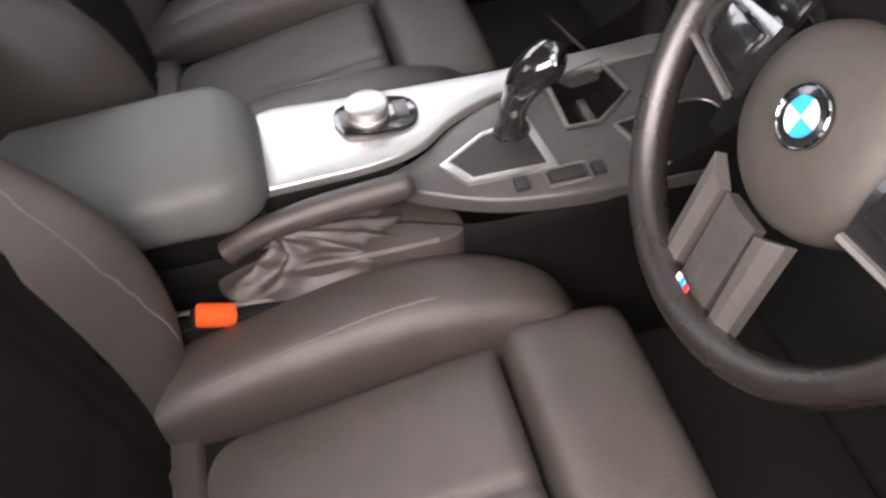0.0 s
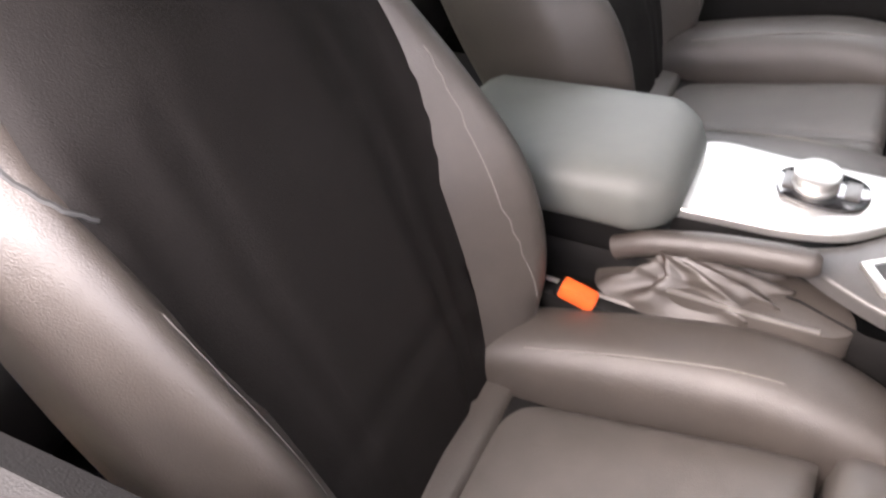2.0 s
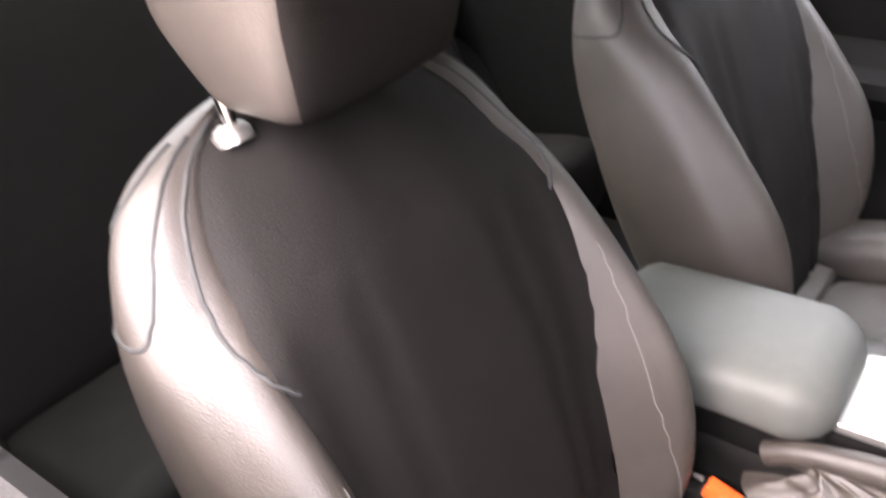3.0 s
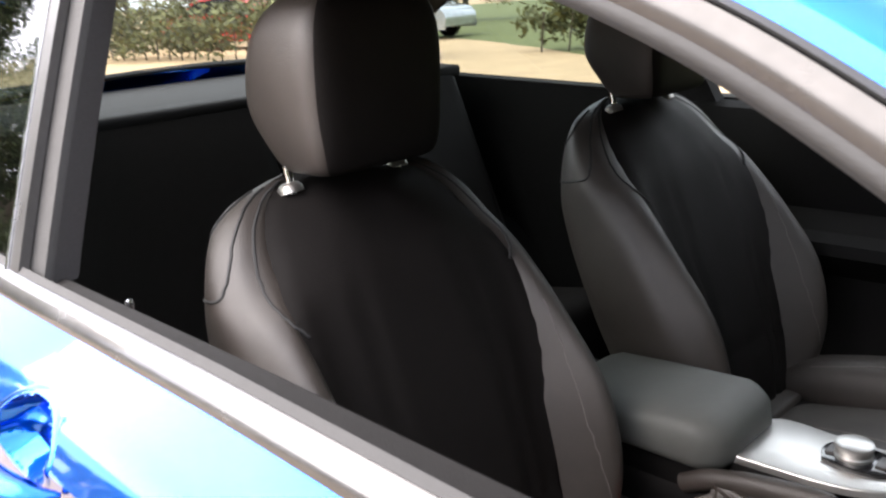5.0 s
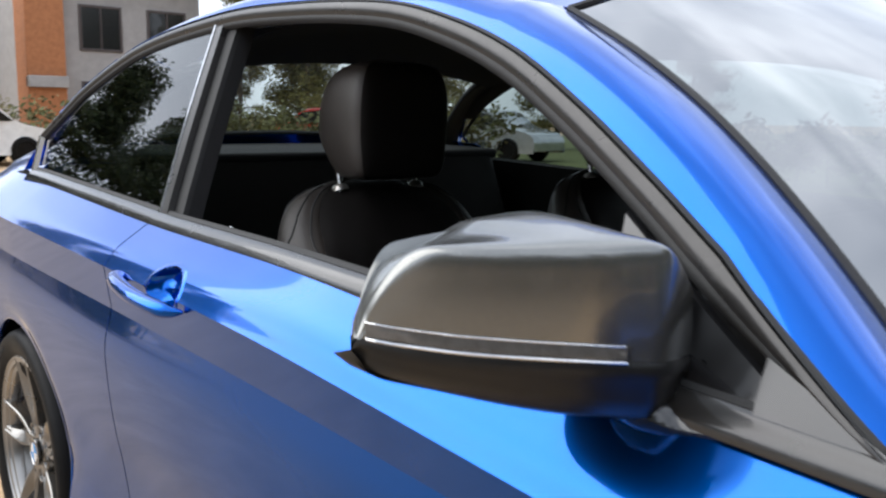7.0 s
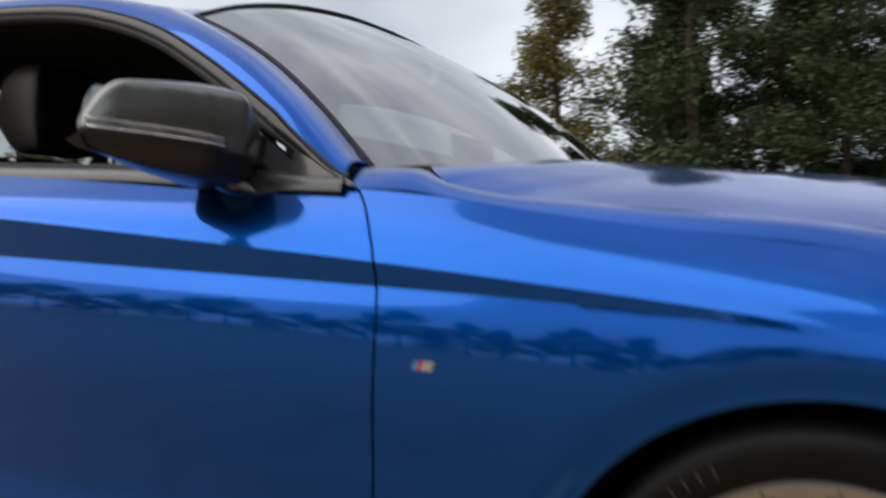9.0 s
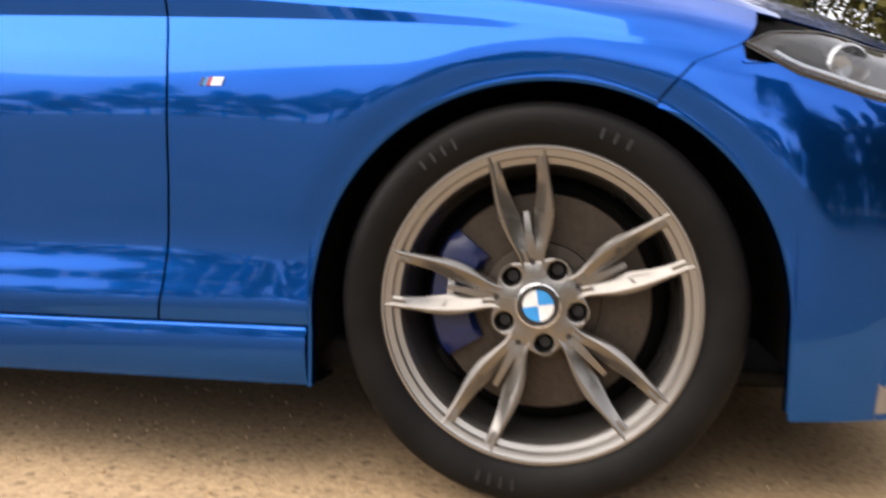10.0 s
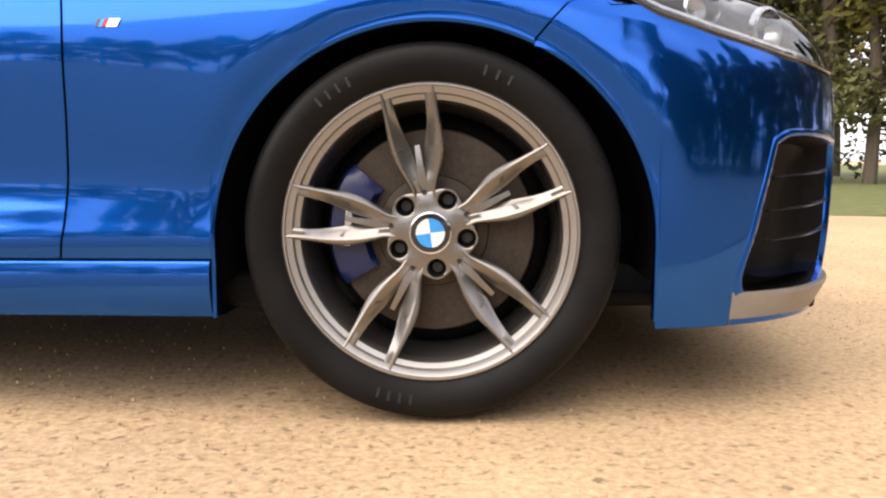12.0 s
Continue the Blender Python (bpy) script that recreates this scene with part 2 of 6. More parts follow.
def tube(path, radius, sides=8, squash=1.0, flip=False, cap=True, up=(0, 0, 1)):
    """A bmesh tube along points; radius may be a list; squash flattens it along up."""
    path = [Vector(p) for p in path]
    rows = []
    for i, p in enumerate(path):
        d = (path[min(i + 1, len(path) - 1)] - path[max(i - 1, 0)]).normalized()
        a = d.cross(Vector(up))
        if a.length < 1e-4:
            a = d.cross(Vector((0, 1, 0)))
        a.normalize()
        b = a.cross(d).normalized()
        r = radius[i] if isinstance(radius, (list, tuple, np.ndarray)) else radius
        rows.append([p + a * r * math.cos(t) + b * r * squash * math.sin(t) for t in np.linspace(0, 2 * math.pi, sides, endpoint=False)])
    return surface(rows, close_v=True, cap=cap, flip=flip)


def lathe(profile, segments=64, m=None, close=False):
    """Turns (radius, depth) pairs about the y axis; depth runs along y."""
    rows = []
    for a in np.linspace(0, 2 * math.pi, segments, endpoint=False):
        rows.append([Vector((r * math.cos(a), d, r * math.sin(a))) for r, d in profile])
    if m is not None:
        rows = [[m @ p for p in r] for r in rows]
    return surface(rows, close_u=True, close_v=close)


def rbox(size, bevel, seg=3, m=None, cuts=0, warp=None):
    """A box with rounded edges, optionally cut finer and bent by a function of its points."""
    bm = bmesh.new()
    bmesh.ops.create_cube(bm, size=1)
    for v in bm.verts:
        v.co = Vector((v.co.x * size[0], v.co.y * size[1], v.co.z * size[2]))
    if cuts:
        bmesh.ops.subdivide_edges(bm, edges=bm.edges, cuts=cuts, use_grid_fill=True)
        edges = [e for e in bm.edges if e.is_manifold and e.calc_face_angle(0) > 0.5]
    else:
        edges = list(bm.edges)
    bmesh.ops.bevel(bm, geom=edges, offset=bevel, segments=seg, profile=0.6, affect="EDGES")
    if warp:
        for v in bm.verts:
            v.co = Vector(warp(v.co))
    if m is not None:
        bm.transform(m)
    return bm


def slab(outline, t, m=None, bevel=0.0, seg=2, holes=()):
    """A flat plate from an outline in x, y (with holes), t thick towards -z, with softened edges."""
    bm = bmesh.new()
    loops = []
    for loop in (outline, *holes):
        vs = [bm.verts.new((p[0], p[1], 0)) for p in loop]
        loops += [bm.edges.new((vs[i], vs[(i + 1) % len(vs)])) for i in range(len(vs))]
    bmesh.ops.triangle_fill(bm, use_beauty=True, edges=loops)
    geom = bmesh.ops.extrude_face_region(bm, geom=list(bm.faces))
    for v in geom["geom"]:
        if isinstance(v, bmesh.types.BMVert):
            v.co.z -= t
    bmesh.ops.recalc_face_normals(bm, faces=bm.faces)
    if bevel:
        edges = [e for e in bm.edges if e.is_manifold and e.calc_face_angle(0) > 0.7 and abs(e.verts[0].co.z) < 1e-6 and abs(e.verts[1].co.z) < 1e-6]
        bmesh.ops.bevel(bm, geom=edges, offset=bevel, segments=seg, profile=0.5, affect="EDGES")
    if m is not None:
        bm.transform(m)
    return bm


def merge(*bms):
    out = bmesh.new()
    for b in bms:
        me = bpy.data.meshes.new("tmp")
        b.to_mesh(me)
        b.free()
        out.from_mesh(me)
        bpy.data.meshes.remove(me)
    return out


def ring_pts(r, n, a0=0.0, a1=2 * math.pi, end=False):
    return [(r * math.cos(a), r * math.sin(a)) for a in np.linspace(a0, a1, n, endpoint=end)]


def empty(name, parent=None, loc=(0, 0, 0), label=""):
    ob = new(name)
    ob.location = loc
    if parent:
        ob.parent = parent
    if label:
        ob["label"] = label
    return ob


# ---- ground ----
GRAVEL = material("sandy_gravel", (0.68, 0.485, 0.285), rough=0.95, color2=(0.40, 0.27, 0.145), scale=70, bump=1.0, bump_scale=110)
GRASS = material("dry_grass_turf", (0.16, 0.17, 0.05), rough=0.95, color2=(0.09, 0.11, 0.035), scale=6, bump=1.0, bump_scale=40)
STONE = material("gravel_pebble", (0.50, 0.36, 0.21), rough=0.95, color2=(0.40, 0.28, 0.155), scale=60, island=0.22)

nt = GRAVEL.node_tree
gp = nt.nodes["Principled BSDF"]
gsrc = gp.inputs["Base Color"].links[0].from_socket
gco = nt.nodes.new("ShaderNodeTexCoord")
for kind_, sc, lo, hi, dark_ in (("pits", 46, .34, .41, .55), ("stains", 1.7, .40, .62, .88)):
    gn = nt.nodes.new("ShaderNodeTexNoise")
    gn.inputs["Scale"].default_value, gn.inputs["Detail"].default_value, gn.inputs["Roughness"].default_value = sc, 3, .55
    nt.links.new(gco.outputs["Object"], gn.inputs["Vector"])
    gr_ = nt.nodes.new("ShaderNodeMapRange")
    gr_.inputs["From Min"].default_value, gr_.inputs["From Max"].default_value = min(lo, hi), max(lo, hi)
    gr_.inputs["To Min"].default_value, gr_.inputs["To Max"].default_value = dark_, 1.0
    nt.links.new(gn.outputs["Fac"], gr_.inputs["Value"])
    gm = nt.nodes.new("ShaderNodeMix")
    gm.data_type, gm.blend_type = "RGBA", "MULTIPLY"
    gm.inputs["Factor"].default_value = 1.0
    nt.links.new(gsrc, gm.inputs["A"])
    nt.links.new(gr_.outputs["Result"], gm.inputs["B"])
    gsrc = gm.outputs["Result"]
nt.links.new(gsrc, gp.inputs["Base Color"])

rows = []
for x in np.concatenate([[-400, -120, -40], np.linspace(-15, 15, 61), [40, 120, 400]]):
    r = []
    for y in np.concatenate([[-400, -120, -40], np.linspace(-15, 15, 61), [40, 120, 400]]):
        near = max(0.0, 1 - max(abs(x), abs(y)) / 16)
        r.append((x, y, near * 0.012 * (noise.noise(Vector((x * 0.9, y * 0.9, 3))) - 0.3) + 0.002))
    rows.append(r)
ground = part("ground", surface(rows), GRAVEL, angle=180)
tagged(ground, "pale sandy gravel drive, dry and trampled", "ground", kind="structure")

rng = random.Random(4)
verts, faces = [], []
for i in range(2600):
    if i < 1800:
        x, y = rng.uniform(-1.6, 2.6), rng.uniform(-2.2, 0.6)
    else:
        x, y = rng.uniform(-3, 7), rng.uniform(-2.5, 4.5)
    s = rng.uniform(0.0012, 0.0036) * (1 if i < 1800 else 1.5)
    a = rng.uniform(0, 6.28)
    b = len(verts)
    for k in range(4):
        verts.append((x + s * rng.uniform(.8, 1.4) * math.cos(a + k * 1.57), y + s * rng.uniform(.7, 1.2) * math.sin(a + k * 1.57), 0.0))
    verts += [(x, y, .003 + s * 0.35), (x, y, -s)]
    for k in range(4):
        faces += [(b + k, b + (k + 1) % 4, b + 4), (b + (k + 1) % 4, b + k, b + 5)]
me = bpy.data.meshes.new("pebbles")
me.from_pydata(verts, [], faces)
me.materials.append(STONE)
tagged(new("pebbles", me), "loose pale pebbles scattered over the gravel", "pebbles", kind="stuff")


def verge(keys, far, name, label):
    edge = spline(keys, 60)
    rows = [[(p[0] + 0.06 * noise.noise(Vector((p[0] * 2, p[1] * 2, 0))), p[1] + 0.12 * noise.noise(Vector((p[0] * 2, p[1] * 2, 5))), 0.004 + 0.02 * min(1, k)) if k == 0 else
             (p[0] + (far[0] - p[0]) * k * 0.0 , p[1] + k * far[1], 0.03 + 0.05 * k) for k in (0, 0.02, 0.15, 0.5, 1)] for p in edge]
    g = part(name, surface(rows), GRASS, angle=180)
    return tagged(g, label, "grass", kind="structure")


# browner ground strip added on the near side to darken the flank's reflections
ADDED_GROUND = material("added_brown_ground", (0.36, 0.275, 0.19), rough=.95, color2=(0.25, 0.19, 0.13), scale=5, bump=.8, bump_scale=50)
rows = []
for x in np.linspace(-30, 30, 241):
    e = float(np.interp(x, [-1.5, -.9], [-.99, -1.62])) + .06 * noise.noise(Vector((x * .7, 0, 9)))
    rows.append([(x, e, .004), (x, e - .08, .014), (x, e - 1.5, .018), (x, e - 8, .02), (x, e - 40, .03)])
tagged(part("lane", surface(rows), ADDED_GROUND, angle=180), "browner ground strip beside the gravel, added to darken paint reflections", "lane", kind="structure")

verge([(-45, 24), (-20, 17), (-9, 11), (-2, 6.2), (3, 4.6), (8, 4.4), (40, 3)], (0, 60), "grass_verge", "rough green verge along the gravel")

import functools

# ---- the car: shape of the body ----
# x runs forward from the front axle, y to the car's left, z up; the near flank is the car's right side
car = tagged(empty("car"), "metallic blue two-door coupe parked on gravel, driver's window down", "car")
HALF = 0.887
front_keys = [(0.30, .887), (.37, .881), (.47, .858), (.56, .815), (.635, .755), (.69, .68), (.735, .577), (.765, .45), (.785, .25), (.79, 0.0)]
rear_keys = [(-2.69, .887), (-3.0, .880), (-3.25, .850), (-3.45, .78), (-3.56, .69), (-3.63, .52), (-3.66, .27), (-3.67, 0.0)]
fp, rp = spline(front_keys, 120), spline(rear_keys, 120)
fs = np.concatenate([[0], np.cumsum(np.linalg.norm(np.diff(fp, axis=0), axis=1))])
rs = np.concatenate([[0], np.cumsum(np.linalg.norm(np.diff(rp, axis=0), axis=1))])
S_ALL = np.concatenate([-2.69 - rs[::-1], [-2.0, -1.0, 0.0], 0.30 + fs])
PX = np.concatenate([rp[::-1, 0], [-2.0, -1.0, 0.0], fp[:, 0]])
PW = np.concatenate([rp[::-1, 1], [HALF] * 3, fp[:, 1]])
S_NOSE, S_TAIL = S_ALL[-1], S_ALL[0]


def plan(s):
    e = 0.004
    x, w = np.interp(s, S_ALL, PX), np.interp(s, S_ALL, PW)
    dx = np.interp(s + e, S_ALL, PX) - np.interp(s - e, S_ALL, PX)
    dw = np.interp(s + e, S_ALL, PW) - np.interp(s - e, S_ALL, PW)
    n = math.hypot(dx, dw) or 1
    return x, w, -dw / n, dx / n


# section levels: for each station s the heights and the inward offsets, sill upwards
LEVELS = [
    (S_TAIL, [(.30, .03), (.34, .01), (.40, .0), (.50, .0), (.60, .0), (.68, .01), (.74, .02), (.78, .03), (.82, .04), (.86, .05), (.90, .06), (.96, .10)]),
    (-3.2, [(.26, .02), (.30, .01), (.36, .008), (.42, .006), (.52, .004), (.62, .002), (.70, .002), (.76, .006), (.82, .018), (.908, .012), (.945, .05), (.995, .12)]),
    (-2.69, [(.27, .012), (.30, .006), (.34, .006), (.40, .006), (.50, .005), (.60, .002), (.69, .0), (.745, .002), (.808, .012), (.895, .004), (.925, .035), (.978, .105)]),
    (-2.0, [(.27, .015), (.30, .010), (.34, .015), (.40, .024), (.50, .021), (.60, .008), (.69, .001), (.74, .003), (.793, .017), (.873, .004), (.905, .030), (.950, .095)]),
    (-1.45, [(.27, .0135), (.30, .0095), (.34, .0145), (.40, .021), (.50, .012), (.60, .001), (.69, .003), (.735, .0075), (.780, .0185), (.852, .006), (.890, .030), (.938, .087)]),
    (-.91, [(.27, .0135), (.30, .009), (.34, .0142), (.40, .0205), (.50, .011), (.60, .0005), (.685, .0025), (.725, .0065), (.763, .0140), (.812, .006), (.853, .028), (.906, .083)]),
    (-.585, [(.27, .0135), (.30, .0085), (.34, .0135), (.40, .0195), (.50, .010), (.60, .0), (.675, .002), (.715, .006), (.753, .0124), (.788, .0070), (.836, .026), (.893, .077)]),
    (-.30, [(.27, .015), (.30, .010), (.34, .012), (.40, .012), (.50, .004), (.60, -.001), (.665, .001), (.705, .0052), (.742, .0108), (.761, .0090), (.800, .024), (.847, .078)]),
    (-.05, [(.27, .010), (.30, .008), (.34, .006), (.40, .004), (.50, .0), (.60, -.003), (.655, -.001), (.695, .0038), (.726, .009), (.736, .0105), (.774, .026), (.824, .082)]),
    (.20, [(.20, .012), (.26, .008), (.32, .004), (.40, .002), (.50, .0), (.58, -.001), (.63, .001), (.665, .004), (.69, .010), (.70, .014), (.742, .036), (.790, .10)]),
    (.33, [(.16, .016), (.22, .010), (.30, .004), (.40, .001), (.50, .0), (.56, .002), (.60, .005), (.64, .012), (.66, .018), (.68, .026), (.714, .05), (.753, .10)]),
    (.55, [(.16, .022), (.22, .012), (.30, .004), (.40, .0), (.50, .0), (.55, .003), (.585, .009), (.615, .020), (.64, .034), (.66, .050), (.69, .085), (.72, .14)]),
    (S_NOSE, [(.17, .03), (.22, .014), (.30, .004), (.40, .0), (.50, .0), (.54, .002), (.57, .006), (.60, .014), (.62, .024), (.64, .036), (.665, .060), (.69, .10)]),
]
LS = np.array([l[0] for l in LEVELS])
LZ = np.array([[p[0] for p in l[1]] for l in LEVELS])
LO = np.array([[p[1] for p in l[1]] for l in LEVELS])
SHARP = (8, 9)


@functools.lru_cache(maxsize=None)
def section_at(k):
    """Finely sampled heights and offsets of the flank at station s, and the level number of each sample."""
    s = k * 0.001
    soft = s + np.array([-.14, -.10, -.06, -.02, .02, .06, .10, .14]) * min(1.0, max(.15, (.45 - s) / .6))
    z = np.array([np.interp(soft, LS, LZ[:, k]).mean() for k in range(12)])
    o = np.array([np.interp(soft, LS, LO[:, k]).mean() for k in range(12)])
    zz, oo, vv = [], [], []
    cuts = [0, *SHARP, 11]
    for a, b in zip(cuts, cuts[1:]):
        pts = np.stack([z[a:b + 1], o[a:b + 1]], 1)
        q = spline(pts, (b - a) * 8 + 1) if b - a > 1 else np.stack([np.linspace(z[a], z[b], 9), np.linspace(o[a], o[b], 9)], 1)
        zz += list(q[:, 0]); oo += list(q[:, 1]); vv += list(np.linspace(a, b, len(q)))
    return np.array(vv), np.array(zz), np.array(oo)


def section(s):
    return section_at(int(round(s * 1000)))


def flank(s, z, proud=0.0):
    """A point of the right flank at station s and height z."""
    v, zz, oo = section(s)
    o = np.interp(z, zz, oo) - proud
    x, w, nx, nw = plan(s)
    return (x - nx * o, -(w - nw * o), z)


AZ, AA, AB = 0.305, 0.362, 0.348


def arch(x):
    """Height of the wheel opening's edge over x, or 0 beside it."""
    for c in (0.003, -2.69):
        if abs(x - c) < AA:
            return AZ + AB * math.sqrt(1 - ((x - c) / AA) ** 2)
    return 0.0


def roll_in(x, z):
    """How far the skin rolls inwards close to a wheel opening."""
    r = min(math.hypot((x - c) / AA, (z - AZ) / AB) for c in (0.003, -2.69))
    return .008 * math.exp(-((r - 1) / .085) ** 2) * min(1, max(0, (z - .30) / .12))


def columns(a, b, n):
    """Stations from a to b, crowded where they run into a wheel opening's sides."""
    c = list(np.linspace(a, b, n))
    for m in (0.003, -2.69):
        for th in np.linspace(0.02, math.pi - 0.02, 44):
            x = m + AA * math.cos(th)
            if min(a, b) < x < max(a, b):
                c.append(x)
        for x in (m - AA - 1e-4, m + AA + 1e-4):
            if min(a, b) < x < max(a, b):
                c.append(x)
    return sorted(c)


def inside(poly, s, z):
    hit = False
    for (x0, y0), (x1, y1) in zip(poly, np.roll(poly, -1, axis=0)):
        if (y0 > z) != (y1 > z) and s < (x1 - x0) * (z - y0) / (y1 - y0) + x0:
            hit = not hit
    return hit


def panel(name, left, right, v0, v1, parent, n=24, power=12, extra=(), top=None, hole=None, label="", gap=0.0022, rows_n=46, thick=0.002):
    """A body panel of both flanks between two edges (functions of height), from level v0 to v1, cut out over the wheels."""
    vs = sorted(set([*np.linspace(v0, v1, rows_n), *[k for k in SHARP if v0 < k < v1]]))
    l0, r0 = left(.55), right(.55)
    grid, flat = [], []
    for c in sorted([*columns(l0, r0, n), *extra]):
        u = (c - l0) / (r0 - l0)
        col, fl = [], []
        for v in vs:
            s = c
            for _ in range(6):
                v2, z2, o2 = section(s)
                z = np.interp(v, v2, z2)
                a, zl, z7 = arch(plan(s)[0]), z2[0], np.interp(7, v2, z2)
                if a > zl and z < z7:
                    z = a + (z - zl) / (z7 - zl) * (z7 - a)
                if top and top(s) < z2[-1]:
                    k = min(.60, top(s) - .06)
                    if z > k:
                        z = k + (z - k) * (top(s) - k) / (z2[-1] - k)
                s = c + (left(z) + gap - l0) * (1 - u) ** power + (right(z) - gap - r0) * u ** power

            col.append(flank(s, z, -roll_in(plan(s)[0], z)))
            fl.append((s, z))
        grid.append(col)
        flat.append(fl)
    for side in (False, True):
        bm = bmesh.new()
        vv = [[bm.verts.new((p[0], -p[1] if side else p[1], p[2])) for p in r] for r in grid]
        for i in range(len(vv) - 1):
            for j in range(len(vs) - 1):
                if hole is not None:
                    q = [flat[i][j], flat[i + 1][j], flat[i + 1][j + 1], flat[i][j + 1]]
                    if inside(hole, sum(t[0] for t in q) / 4, sum(t[1] for t in q) / 4):
                        continue
                bm.faces.new((vv[i][j], vv[i + 1][j], vv[i + 1][j + 1], vv[i][j + 1]))
        bmesh.ops.remove_doubles(bm, verts=bm.verts, dist=2e-4)
        bmesh.ops.dissolve_degenerate(bm, edges=bm.edges, dist=2e-4)
        todo, best = set(bm.faces), []
        while todo:
            isle, stack = [], [todo.pop()]
            while stack:
                f = stack.pop()
                isle.append(f)
                for e in f.edges:
                    for g_ in e.link_faces:
                        if g_ in todo:
                            todo.remove(g_)
                            stack.append(g_)
            if len(isle) > len(best):
                best = isle
        keep = set(best)
        bmesh.ops.delete(bm, geom=[f for f in bm.faces if f not in keep], context="FACES")
        ob = thicken(part(name, bm, BLUE, parent, label if not side else "", angle=14), thick)
    return ob


def curve_of(zs, xs):
    return lambda z: float(np.interp(z, zs, xs))


seam_front = curve_of([.27, .33, .40, .50, .60, .66, .72, .78, .81, .84, .87, .90, .92], [-.614, -.604, -.598, -.592, -.589, -.588, -.589, -.594, -.602, -.617, -.640, -.672, -.70])
seam_rear = curve_of([.27, .40, .55, .75, .95], [-1.93, -1.985, -2.02, -2.03, -2.02])
fender_end = curve_of([.2, .58, .62, .645, .673, .70, .73, .80], [.150, .150, .169, .191, .217, .285, .31, .33])
lamp_low = lambda s: float(np.interp(s, [.285, .36, .46, .60, .72, .80], [.698, .655, .624, .594, .580, .578]))
lamp_high = lambda s: float(np.interp(s, [.285, .33, .42, .55, .68, .80], [.702, .722, .728, .715, .690, .660]))

fog_edge = [(.580, .452), (.63, .466), (.80, .460), (.87, .44), (.86, .30), (.84, .225), (.66, .212), (.530, .220), (.548, .33)]
FOG = spline(fog_edge + fog_edge[:1], 48)[:-1]
# door skins, rear wings, bumpers
CUP = [(-1.772 + .058 * math.cos(a), .868 + .036 * math.sin(a)) for a in np.linspace(0, 2 * math.pi, 40, endpoint=False)]
panel("door", seam_rear, seam_front, 0, 11, car, n=34, hole=np.array(CUP), extra=np.linspace(-1.842, -1.702, 29), rows_n=150, label="blue door with the window lowered")
panel("rear_wing", lambda z: S_TAIL + 0.42, seam_rear, 0, 11, car, n=44)
panel("front_bumper", fender_end, lambda z: S_NOSE + 0.003, 0, 11, car, n=130, rows_n=70, power=4, hole=FOG.mean(axis=0) + (FOG - FOG.mean(axis=0)) * 1.075, top=lambda s: min(.699, lamp_low(s) - .0015))
panel("rear_bumper", lambda z: S_TAIL - 0.003, lambda z: S_TAIL + 0.42, 0, 11, car, n=24)
for flip in (False, True):
    # dark inner frame behind the shut lines
    for s0, s1 in ((-2.10, -1.93), (-.74, -.46)):
        part("inner_frame", surface([[flank(s, z, -.012) for z in np.linspace(.27, float(np.interp(s, LS, LZ[:, 11])), 12)] for s in np.linspace(s0, s1, 10)], flip=flip), LINER, car)
    part("inner_frame", surface([[flank(s, z, -.022) for z in np.linspace(.655, float(np.interp(s, LS, LZ[:, 11])), 6)] for s in np.linspace(-.40, .42, 20)], flip=flip), LINER, car)
